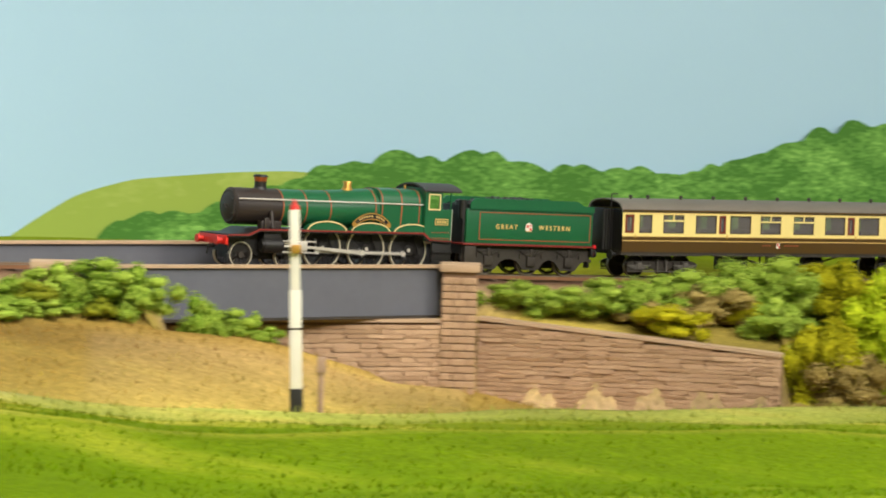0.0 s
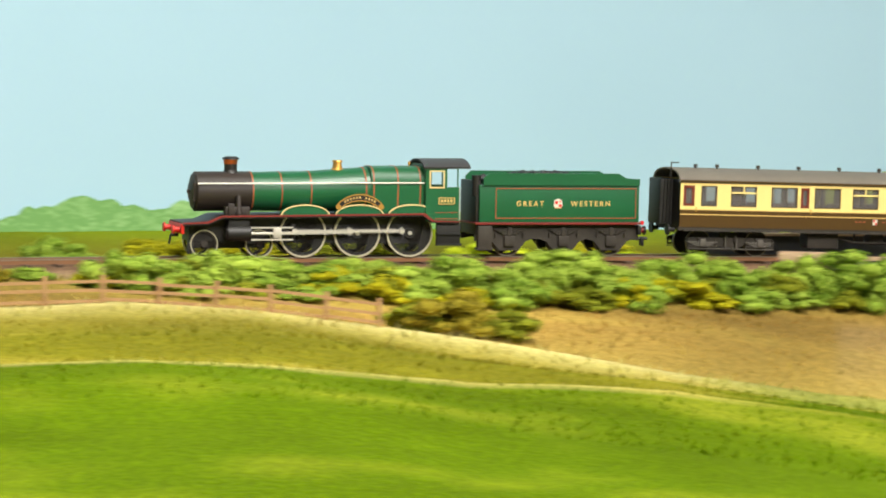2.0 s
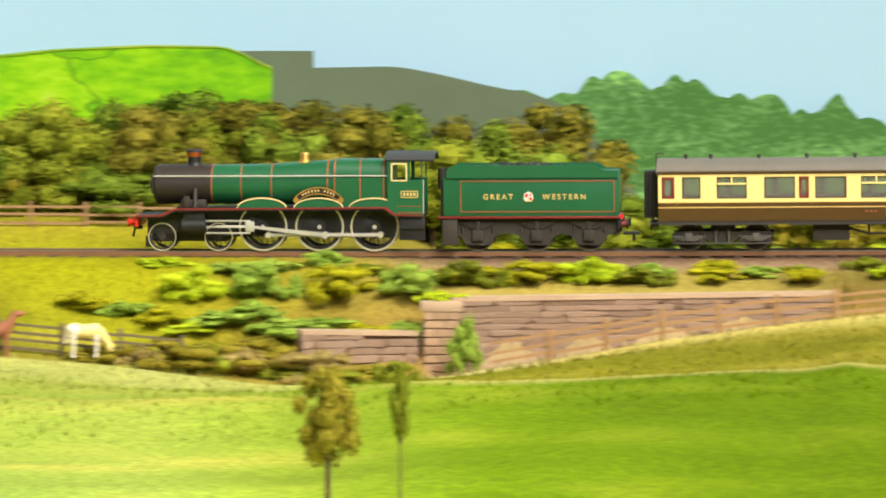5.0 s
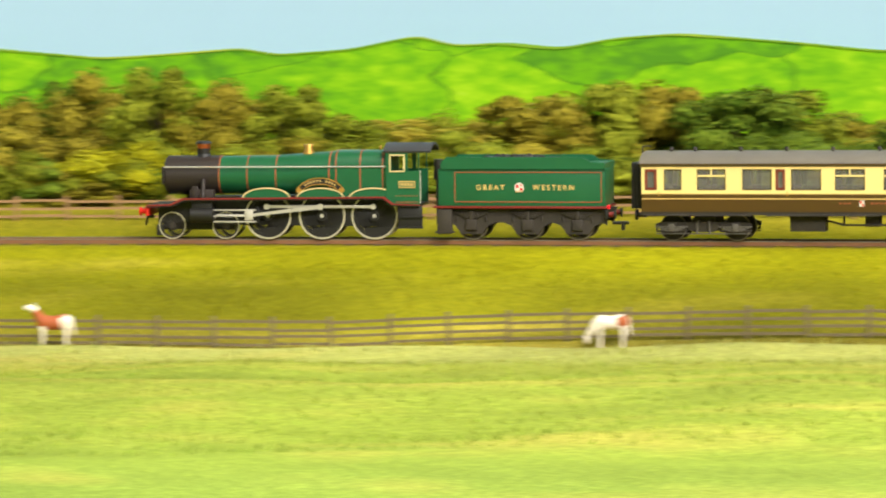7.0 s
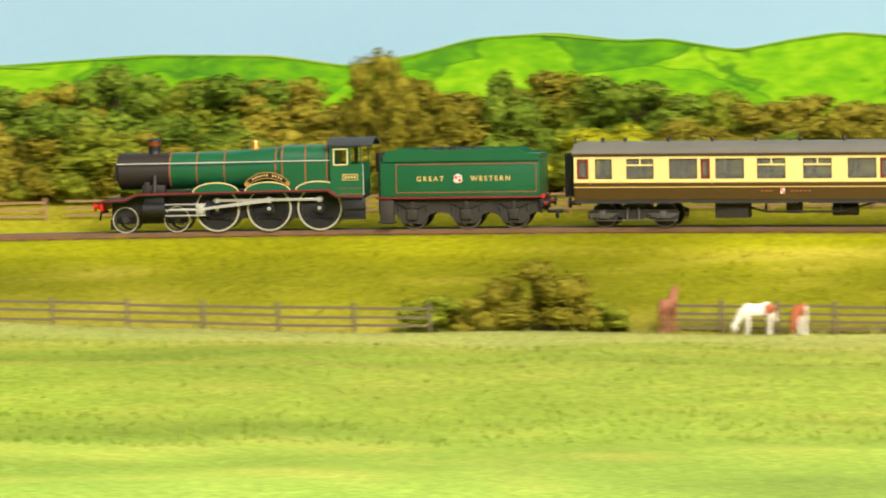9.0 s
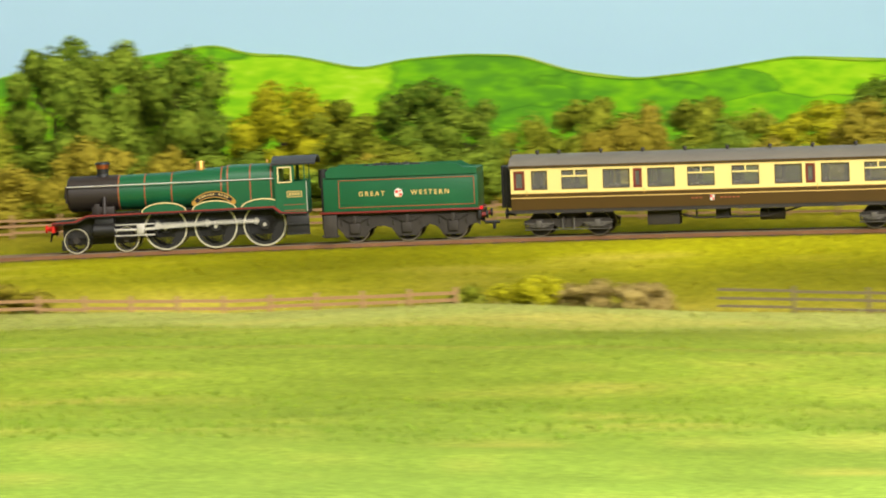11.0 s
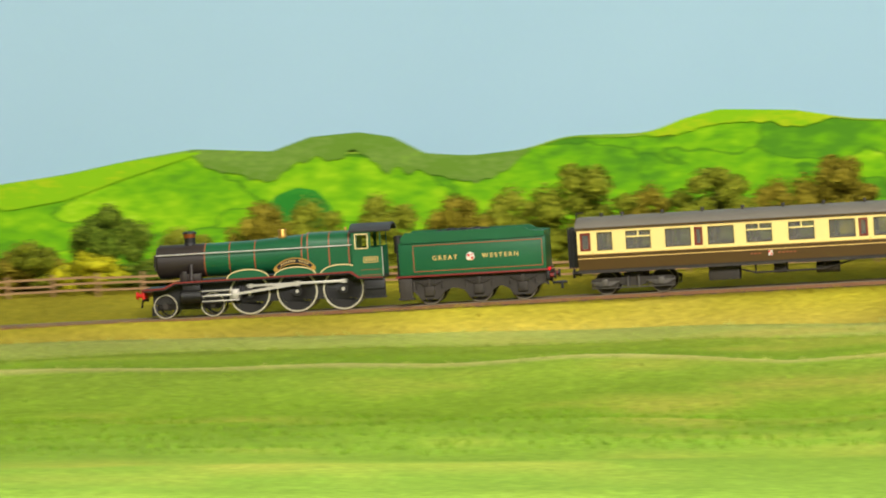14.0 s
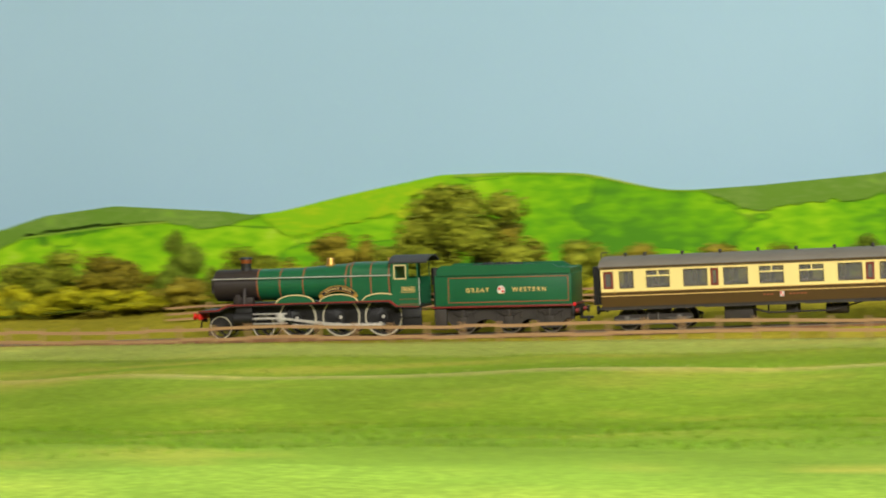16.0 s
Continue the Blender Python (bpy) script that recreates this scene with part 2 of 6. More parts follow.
def near_colour(az):
    """The colour of the near field by bearing."""
    keys = [-20, -2, 7, 22, 29, 34, 36, 60, 66, 73, 76.5, 79, 84, 96, 125]
    meadow = FIELD * .4 + PALEG * .35 + np.array((112, 168, 46)) * .25
    # Right end mixed brighter: stands in for stronger lamplight on the field there.
    cols = [DEEP * .5 + FIELD * .5, DEEP * .7 + FIELD * .3, DEEP, DEEP, DEEP * .6 + FIELD * .4, PALEG, PALEG * .96 + FIELD * .04, PALEG * .9 + FIELD * .1, PALEG * .7 + FIELD * .3, PALEG * .75 + FIELD * .25, PALEG * .6 + FIELD * .4, FIELD, meadow, meadow, meadow]
    return np.array([np.interp(-az, keys, [c[k] for c in cols]) for k in range(3)])


def wing(az):
    """Offset, foot and top elevations of a wall standing in the bank, or None."""
    if .45 < az < 4.95:
        f = (az - .55) / 4.4
        return .055 + .16 * f, -2.46, -1.06 - .54 * f
    if -29.9 < az < -24.0:
        f = (-24 - az) / 5.6
        return .085 + .045 * f, -1.3 - .85 * f, -1.02 - .09 * f
    return None


def profile(az):
    """Distance, height and colour, from the front edge to the backdrop."""
    rt, gap = track_r(az), keyed(az, GAP)
    rail = spot(az, track_el(az), rt).z
    z = lambda el, r: spot(az, el, r).z
    crest, ridge = keyed(az, CREST), keyed(az, RIDGE)
    rc = rt - gap
    r2 = rc - .26
    hill = min(1, max(0, (-5.5 - az) / 2), max(0, (az + 31) / 1.5))
    near = near_colour(az)
    step = .16 * hill
    lit = near * .6 + TANC * .4
    pale = min(1, max(0, (-74 - az) / 5))
    lit = lit * (1 - .75 * pale) + CREAMC * .75 * pale
    west = min(1, max(0, (-32 - az) / 4))
    mint = near * (1 - .45 * west) + np.array((122, 156, 76)) * .45 * west
    rows = [(.80, z(-6.9, .80), mint), (1.15, z(-4.35, 1.15), mint), (r2 - .15, z(ridge - .75, r2 - .15), near), (r2 - .012, z(ridge - .05, r2 - .012), near * .85 + lit * .15),
            (r2, z(ridge, r2), (CREAMC * .6 + OLIVE * .4) * hill + lit * (1 - hill)), (r2 + .02, z(ridge - step, r2 + .02), OLIVE * hill + near * (1 - hill)),
            (r2 + .12, z(ridge + (crest - ridge) * .45 + .02, r2 + .12), OLIVE * hill + (near * .75 + TANC * .25) * (1 - hill)),
            (rc - .06, z(crest - .2, rc - .06), (OLIVE * .6 + TANC * .4) * hill + (near * .55 + CREAMC * .45) * (1 - hill)), (rc, z(crest, rc), CREAMC * (.6 + .4 * hill) + near * .4 * (1 - hill)), (rc + .02, z(crest - .28, rc + .02), TANC)]
    o = opening(az)
    left = min(1, max(0, (-30 - az) / 4))
    bank = BANK * (1 - left) + (OLIVE * .6 + YELLOW * .4) * left
    end = min(1, max(0, (-74 - az) / 14))
    upper = (TANC * .85 + OLIVE * .15) * (1 - left) + (YELLOW * (1 - end) + (YELLOW * .55 + TANC * .45) * end) * left
    w = wing(az)
    if w:
        if az > 0:
            rows.append((rt - w[0] - .07, z(float(np.interp(az, [.45, 1.9, 5], [-2.05, -2.42, -2.46])), rt - w[0] - .07), bank))
        rows += [(rt - w[0] - .03, z(w[1], rt - w[0] - .03), GRIT), (rt - w[0] - .001, z(w[1], rt - w[0] - .001), GRIT), (rt - w[0] + .004, z(w[2], rt - w[0] + .004), TANC)]
        if w[0] > .075:
            rows.append((rt - .058, z(keyed(az, EDGE), rt - .058), upper))
    else:
        for off, keys, c in ((.16, FOOT, bank * .6 + GRIT * .4 if az > -5 else bank), (.12, MID, bank), (.058, EDGE, upper)):
            if off < gap - .03:
                f, g = min(1, (gap - .03 - off) / .04), (gap - .02 - off) / (gap - .078)
                flat = z(crest - .28, rc + .02) * (1 - g) + z(keyed(az, EDGE), rt - .058) * g
                rows.append((rt - off, z(keyed(az, keys), rt - off) * f + flat * (1 - f), c * f + (TANC * (1 - g) + upper * g) * (1 - f)))
    low = rail - .0036 - .11 * o
    left = min(1, max(0, (-29.5 - az) / 1.5))
    strip = upper * (1 - left) + (YELLOW * .55 + TANC * .45) * left
    rows += [(rt - .036, low - .004 + .0052 * left, GRIT * (1 - left) + upper * left), (rt - .028 + .009 * left, low + .0009 * left, STONES * (1 - left) + (upper * .7 + STONES * .3) * left), (rt + .028, low, STONES), (rt + .036, low - .005 + .003 * left, upper), (rt + .06, rail - .013 - .1 * o + .014 * left, strip), (rt + .1, rail - .0135 + .026 * left, strip),
             (rt + .25, rail - .014 + .028 * left, OLIVE), (rt + .62, rail - .012, FIELD)]
    return rows


def ground_at(az, r):
    rows = profile(az)
    return float(np.interp(r, [q[0] for q in rows], [q[1] for q in rows]))


SHADE = .93


def terrain():
    azs = np.arange(19, -124, -.22)
    verts, cols = [], []
    for az in azs:
        rows = profile(az)
        rr = [q[0] for q in rows]
        marks = np.concatenate([np.linspace(rr[0], rr[1], 10)[:-1], np.linspace(rr[1], rr[2], 14)[:-1], np.linspace(rr[2], rr[4], 10)[:-1], np.linspace(rr[4], rr[8], 26)[:-1],
                                np.linspace(rr[8], track_r(az) - .04, 30)[:-1], np.linspace(track_r(az) - .04, track_r(az) + .04, 13)[:-1], np.linspace(track_r(az) + .04, rr[-1], 12)])
        heights, tints = [q[1] for q in rows], [[q[2][k] for q in rows] for k in range(3)]
        for r in marks:
            zz = np.interp(r, rr, heights)
            c = np.array([np.interp(r, rr, tints[k]) for k in range(3)])
            b = 1.0 if abs(r - track_r(az)) < .03 else 0.0
            p = spot(az, 0, r)
            rough = 1 - b
            lump = noise.noise(Vector((p.x * 9, p.y * 9, 0))) * .0035 + noise.noise(Vector((p.x * 60, p.y * 60, 3))) * (.0016 if r > track_r(az) - .08 else .0003)
            near = min(1, max(.25, (track_r(az) - .05 - r) / .2)) if r < track_r(az) else .4
            verts.append((p.x, p.y, zz + lump * rough * near))
            if not b:
                band = noise.noise(Vector((az * .11, r * 16, 2))) + .6 * noise.noise(Vector((az * .5, r * 40, 7)))
                patch = noise.noise(Vector((p.x * 7, p.y * 7, 5)))
                if r < track_r(az) - .05:
                    c = c + (TANC - c) * min(.7, max(0, band * 1.3 - .14)) * (.3 if r < 1.2 else .75) * (.55 if az > -31 and r < track_r(az) - keyed(az, GAP) - .26 else 1)
                    c = c * (1 + (.09 if r < track_r(az) - keyed(az, GAP) else .3) * patch + .12 * band)
                else:
                    c = c * (1 + .25 * patch)
            cols.append(rgb(*np.clip(c * SHADE, 0, 255)))
    n = len(marks)
    faces = [(i * n + j, i * n + j + 1, (i + 1) * n + j + 1, (i + 1) * n + j) for i in range(len(azs) - 1) for j in range(n - 1)]
    me = bpy.data.meshes.new("ground")
    me.from_pydata(verts, [], faces)
    at = me.color_attributes.new("cover", "FLOAT_COLOR", "POINT")
    at.data.foreach_set("color", np.array(cols, dtype=np.float32).ravel())
    me.shade_smooth()
    me.materials.append(ground_mat())
    return tagged(new("ground", me), "rolling model field of bright and dry static grass", "ground", kind="structure")


def ground_mat():
    m = bpy.data.materials.new("static_grass")
    m.use_nodes = True
    nt = m.node_tree
    p = nt.nodes["Principled BSDF"]
    p.inputs["Roughness"].default_value = .95
    p.inputs["Specular IOR Level"].default_value = .03
    at = nt.nodes.new("ShaderNodeAttribute")
    at.attribute_name = "cover"
    tc = nt.nodes.new("ShaderNodeTexCoord")

    def tex(scale, detail=4, stretch=None):
        n = nt.nodes.new("ShaderNodeTexNoise")
        n.inputs["Scale"].default_value, n.inputs["Detail"].default_value = scale, detail
        nt.links.new(tc.outputs["Object"], n.inputs["Vector"])
        return n.outputs["Fac"]

    def ramp(fac, stops):
        r = nt.nodes.new("ShaderNodeValToRGB")
        r.color_ramp.elements[0].position, r.color_ramp.elements[0].color = stops[0]
        r.color_ramp.elements[1].position, r.color_ramp.elements[1].color = stops[-1]
        for pos, c in stops[1:-1]:
            e = r.color_ramp.elements.new(pos)
            e.color = c
        nt.links.new(fac, r.inputs[0])
        return r.outputs["Color"]

    def madd(a, k, c):
        x = nt.nodes.new("ShaderNodeMath")
        x.operation = "MULTIPLY_ADD"
        x.use_clamp = True
        nt.links.new(a, x.inputs[0])
        x.inputs[1].default_value = k
        if isinstance(c, float):
            x.inputs[2].default_value = c
        else:
            nt.links.new(c, x.inputs[2])
        return x.outputs[0]

    fine, mid = tex(260, 6), tex(60, 5)
    mul = ramp(madd(fine, 1.1, madd(mid, .9, -.5)), [(.2, (.7, .72, .62, 1)), (.5, (.97, .97, .97, 1)), (.8, (1.4, 1.35, 1.35, 1))])
    x = nt.nodes.new("ShaderNodeMix")
    x.data_type, x.blend_type = "RGBA", "MULTIPLY"
    x.inputs[0].default_value = .8
    nt.links.new(at.outputs["Color"], x.inputs[6])
    nt.links.new(mul, x.inputs[7])
    nt.links.new(x.outputs[2], p.inputs["Base Color"])
    bp = nt.nodes.new("ShaderNodeBump")
    bp.inputs["Strength"].default_value, bp.inputs["Distance"].default_value = .8, .0025
    nt.links.new(fine, bp.inputs["Height"])
    nt.links.new(bp.outputs[0], p.inputs["Normal"])
    return m


terrain()


# ---- backdrop: a painted board bent round the layout ----
def board_r(az):
    return track_r(az) + keyed(az, [(20, .45), (0, .5), (-20, .45), (-60, .46), (-90, .5), (-125, .5)])


def sky_mat():
    m = mat("painted_sky", rgb(155, 190, 210), .8, 0, .04, 3, 1.1, .03, second=rgb(172, 204, 223))
    return m


def ribbon(name, azs, low, high, off, material, thick=.002, label="", category="", kind=""):
    """An upright sheet that follows the backdrop, off metres in front of it."""
    bm = B()
    cols = []
    for az, l, h in zip(azs, low, high):
        r = board_r(az) - off
        cols.append([bm.verts.new(spot(az, e, q)) for e, q in ((l, r), (h, r), (h, r + thick), (l, r + thick))])
    for a, b in zip(cols, cols[1:]):
        for i in range(4):
            bm.faces.new((a[i], b[i], b[(i + 1) % 4], a[(i + 1) % 4]))
    bm.faces.new(cols[0])
    bm.faces.new(cols[-1][::-1])
    ob = part(name, bm, material, None, label, 1, 30)
    return tagged(ob, label, category, kind=kind)


_a = np.arange(19, -124, -1.0)
ribbon("backdrop", _a, [-7] * len(_a), [16] * len(_a), 0, sky_mat(), .006, "pale blue painted sky board behind the layout", "backdrop", "structure")


def hill_mat(name, stops, scale, hedge=0.0, hedge_col=(70, 120, 30), grain=.3):
    """Painted country: patches of colour, with hedge lines where hedge is above 0."""
    m = bpy.data.materials.new(name)
    m.use_nodes = True
    nt = m.node_tree
    p = nt.nodes["Principled BSDF"]
    p.inputs["Roughness"].default_value = .85
    p.inputs["Specular IOR Level"].default_value = .15
    tc, mp = nt.nodes.new("ShaderNodeTexCoord"), nt.nodes.new("ShaderNodeMapping")
    mp.inputs["Scale"].default_value = (1, 1, 2.4)
    nt.links.new(tc.outputs["Object"], mp.inputs[0])
    warp = nt.nodes.new("ShaderNodeTexNoise")
    warp.inputs["Scale"].default_value, warp.inputs["Detail"].default_value = scale * 1.6, 3
    nt.links.new(mp.outputs[0], warp.inputs["Vector"])
    bend = nt.nodes.new("ShaderNodeVectorMath")
    bend.operation = "MULTIPLY_ADD"
    bend.inputs[1].default_value = (.16,) * 3
    nt.links.new(warp.outputs["Color"], bend.inputs[0])
    nt.links.new(mp.outputs[0], bend.inputs[2])
    n, n2 = nt.nodes.new("ShaderNodeTexNoise"), nt.nodes.new("ShaderNodeTexNoise")
    for q, s in ((n, scale), (n2, scale * 10)):
        q.inputs["Scale"].default_value, q.inputs["Detail"].default_value, q.inputs["Roughness"].default_value = s, 4, .5
        nt.links.new(mp.outputs[0], q.inputs["Vector"])
    vo = nt.nodes.new("ShaderNodeTexVoronoi")
    vo.inputs["Scale"].default_value = scale * 1.1
    nt.links.new(bend.outputs[0], vo.inputs["Vector"])
    sep = nt.nodes.new("ShaderNodeSeparateColor")
    nt.links.new(vo.outputs["Color"], sep.inputs[0])

    def mad(a, k, c):
        x = nt.nodes.new("ShaderNodeMath")
        x.operation = "MULTIPLY_ADD"
        nt.links.new(a, x.inputs[0])
        x.inputs[1].default_value = k
        if isinstance(c, float):
            x.inputs[2].default_value = c
        else:
            nt.links.new(c, x.inputs[2])
        return x.outputs[0]

    fac = mad(sep.outputs[0], .34 if hedge else .2, mad(n2.outputs["Fac"], grain, mad(n.outputs["Fac"], .9, -.2 - grain / 2)))
    r = nt.nodes.new("ShaderNodeValToRGB")
    r.color_ramp.elements[0].position, r.color_ramp.elements[0].color = stops[0]
    r.color_ramp.elements[1].position, r.color_ramp.elements[1].color = stops[-1]
    for pos, c in stops[1:-1]:
        r.color_ramp.elements.new(pos).color = c
    nt.links.new(fac, r.inputs[0])
    out = r.outputs[0]
    if hedge:
        ve = nt.nodes.new("ShaderNodeTexVoronoi")
        ve.feature = "DISTANCE_TO_EDGE"
        ve.inputs["Scale"].default_value = scale * 1.1
        nt.links.new(bend.outputs[0], ve.inputs["Vector"])
        line = nt.nodes.new("ShaderNodeMapRange")
        line.inputs["From Min"].default_value, line.inputs["From Max"].default_value = hedge * .4, hedge
        line.inputs["To Min"].default_value, line.inputs["To Max"].default_value = .6, 0
        nt.links.new(ve.outputs["Distance"], line.inputs["Value"])
        x = nt.nodes.new("ShaderNodeMix")
        x.data_type = "RGBA"
        nt.links.new(line.outputs[0], x.inputs[0])
        nt.links.new(out, x.inputs[6])
        x.inputs[7].default_value = rgb(*hedge_col)
        out = x.outputs[2]
    nt.links.new(out, p.inputs["Base Color"])
    return m


HILL_BRIGHT = hill_mat("painted_meadow_hill", [(.2, rgb(80, 138, 28)), (.4, rgb(106, 168, 18)), (.55, rgb(130, 186, 18)), (.7, rgb(154, 200, 26)), (.85, rgb(178, 204, 62))], 6.5, .018, (62, 112, 24), grain=.8)
HILL_EDGE = hill_mat("painted_hill_outline", [(.3, rgb(128, 168, 44)), (.7, rgb(176, 188, 66))], 12)
HILL_WOOD = hill_mat("painted_wood_hill", [(.25, rgb(72, 118, 48)), (.5, rgb(104, 152, 70)), (.8, rgb(150, 196, 100))], 18, grain=1.0)
HILL_HAZE = hill_mat("painted_hazy_wood", [(.2, rgb(70, 112, 54)), (.42, rgb(92, 134, 74)), (.55, rgb(104, 148, 84)), (.68, rgb(140, 190, 100))], 15, grain=1.1)
HILL_GREY = hill_mat("painted_far_wood", [(.3, rgb(112, 156, 92)), (.7, rgb(150, 188, 128))], 18, grain=1.0)
HILL_YELLOW = hill_mat("painted_pasture_hill", [(.4, rgb(146, 166, 74)), (.7, rgb(178, 190, 104))], 10)
HILL_OLIVE = hill_mat("painted_olive_hilltop", [(.3, rgb(104, 140, 46)), (.5, rgb(116, 146, 62)), (.75, rgb(128, 168, 48))], 14, grain=.9)
HILL_FOOT = hill_mat("painted_dark_wood", [(.4, rgb(60, 104, 40)), (.7, rgb(96, 140, 60))], 22)
HILL_MIST = hill_mat("painted_mist", [(.4, rgb(150, 190, 188)), (.7, rgb(166, 204, 200))], 10)
BOARD_GREY = mat("grey_scenic_board", rgb(92, 104, 80), .8, 0, .12, 60, 8, .1)


def painted(name, rows, off, material, label, low=-2.6, bumpy=0.0, step=.12):
    azs = np.arange(rows[0][0], rows[-1][0] - 1e-6, -step)
    tops = []
    for az in azs:
        e = keyed(az, rows)
        if bumpy:
            e += bumpy * (.6 * abs(sin(az * 2.7 + 2.4 * noise.noise(Vector((az * .9, 4, 0))))) + .4 * abs(sin(az * 6.1 + 3 * noise.noise(Vector((az * 1.3, 9, 0))))) - .6)
        tops.append(max(e, low + .05))
    k = np.array([1, 2, 3, 2, 1]) / 9 if not bumpy else np.array([1.0])
    padded = np.pad(np.array(tops), len(k) // 2, mode="edge")
    tops = np.convolve(padded, k, "valid")
    hill = ribbon(name, azs, [low] * len(azs), tops, off, material, .002, label, "painted hill", "structure")
    if material is HILL_BRIGHT:
        low_edge = [t - .022 - .05 * max(0, noise.noise(Vector((az * .8, 2, 5)))) for az, t in zip(azs, tops)]
        edge = ribbon("outline", azs, low_edge, [t + .004 for t in tops], off + .001, HILL_EDGE, .0012)
        edge.parent = hill
    return hill


painted("backdrop_1", [(-1, .8), (-1.5, 1.07), (-2.2, 1.13), (-3.1, 1.11), (-4.5, 1.01), (-5.3, .79), (-5.9, .42), (-6.4, .09), (-7.2, -.4), (-8, -.8)], .004, HILL_YELLOW, "rounded yellow-green pasture hill painted on the board")
painted("backdrop_2", [(19, 1.9), (12, 2.1), (8, 2.0), (6.4, 1.77), (5.8, 1.79), (5, 1.56), (4.5, 1.4), (4.1, 1.19), (3.4, 1.11), (2.3, 1.15), (1.4, 1.24), (.8, 1.38), (-.7, 1.36), (-1.3, 1.28),
                       (-1.8, 1.15), (-2.5, .91), (-3.3, .66), (-4.0, .5), (-4.7, .48), (-5.2, .05), (-5.6, -.4)], .008, HILL_WOOD, "dark green wooded hill painted on the board", bumpy=.2, step=.06)
painted("backdrop_3", [(-9.2, 0), (-9.7, .3), (-10.4, .42), (-11.0, .55), (-11.8, .64), (-12.5, .56), (-13.1, .7), (-14.2, .6), (-15.2, .47), (-16, .62), (-16.6, .5), (-17.2, .3), (-18.2, .42), (-19, .6), (-19.8, .72), (-20.6, .8)], .004, HILL_GREY, "pale far trees painted on the board", bumpy=.2, step=.06)
painted("backdrop_4", [(-9, .1), (-12, .16), (-18, .18), (-21, .3), (-22, .2)], .002, HILL_MIST, "misty far horizon painted on the board")
painted("backdrop_5", [(-19.4, .2), (-20.2, .62), (-20.8, .92), (-21.5, 1.14), (-22.1, 1.29), (-22.6, 1.29), (-23, 1.47), (-23.9, 1.62), (-24, 1.84), (-24.7, 1.68), (-24.9, 1.78), (-25.8, 2.03), (-26.7, 2.12),
                       (-27.4, 2.15), (-28.4, 1.88), (-29.2, 1.82), (-30.5, 1.7)], .008, HILL_HAZE, "wooded hillside painted on the board", bumpy=.34, step=.06)
painted("backdrop_6", [(-26.9, .4), (-27.8, 1.7), (-28.4, 1.94), (-29, 2.04), (-29.8, 2.23), (-30.4, 2.34), (-31.9, 2.31)], .02, BOARD_GREY, "plain grey-green scenic board with a raw edge")
painted("backdrop_7", [(-31.6, 2.56), (-32.3, 2.56), (-33.2, 2.55)], .026, BOARD_GREY, "plain grey-green scenic board")
painted("backdrop_8", [(-32.2, 2.3), (-32.8, 2.62), (-34, 2.64), (-35.4, 2.57), (-36.7, 2.42), (-38.1, 2.56), (-39.7, 2.69), (-40.7, 2.62), (-41.4, 2.48), (-42.2, 2.56), (-43, 2.52), (-43.5, 2.67), (-44.5, 2.46),
                       (-45.6, 2.38), (-46, 2.48), (-47.5, 2.36), (-48.1, 2.33), (-49.3, 2.43), (-50.5, 2.53), (-51.3, 2.41), (-52, 2.27), (-53.1, 2.45), (-53.6, 2.41), (-54.6, 2.53), (-55.8, 2.45), (-56.6, 2.23), (-57.6, 2.04),
                       (-58.7, 2.2), (-60.5, 2.2), (-62.7, 2.03)], .030, HILL_BRIGHT, "bright green meadow hills painted on the board")
painted("backdrop_9", TOP_9 := [(-62, 2.0), (-62.7, 2.03), (-64.1, 2.07), (-65.3, 1.87), (-66.3, 1.75), (-67.3, 1.87), (-68, 2.09), (-68.8, 2.11), (-69.7, 2.03), (-70.3, 1.89), (-71.3, 2.09), (-72, 2.11), (-72.4, 2.25), (-73.7, 2.03),
                       (-75.4, 1.78), (-76.2, 1.54), (-77.9, 1.61), (-78.4, 1.62), (-80.2, 1.35), (-81.8, 1.29), (-83.5, 1.08), (-84.4, .94), (-85.2, .6)], .034, HILL_BRIGHT, "bright green meadow hills painted on the board")
painted("backdrop_10", TOP_10 := [(-83, .9), (-84.4, .93), (-86, .98), (-86.8, 1.1), (-87.9, 1.11), (-88.4, .98), (-88.9, .77), (-90.1, .73), (-90.7, .53), (-91.5, .44), (-92.2, .48), (-94.4, .5), (-95.5, .53), (-96.5, .35), (-97.3, .17),
                        (-98.6, -.03), (-100.5, -.15), (-101.1, -.01), (-102.8, -.18), (-103.8, -.25), (-104.2, -.24), (-105.3, .0), (-106.4, .01), (-107.4, -.03), (-108.7, -.31), (-109.8, -.58), (-112, -.75), (-114, -1.0), (-120, -1.2), (-123, -1.3)], .038, HILL_BRIGHT,
        "bright green meadow hills painted on the board")
painted("backdrop_11", TOP_11 := [(-91.6, .2), (-92.2, .51), (-92.6, .71), (-93.1, .78), (-93.8, .71), (-94.5, .45)], .034, HILL_OLIVE, "olive hilltop painted on the board", low=-1)
painted("backdrop_12", TOP_12 := [(-98.9, -.1), (-99.2, .1), (-99.5, .23), (-100.2, .19), (-101.1, -.01), (-102.8, -.2), (-103.4, -.35)], .034, HILL_OLIVE, "olive hilltop painted on the board", low=-1)
painted("backdrop_13", TOP_13 := [(-109.4, -.7), (-110.5, -.56), (-112.1, -.48), (-113.1, -.62), (-113.8, -.85), (-116, -1.2)], .034, HILL_OLIVE, "olive hilltop painted on the board", low=-2)


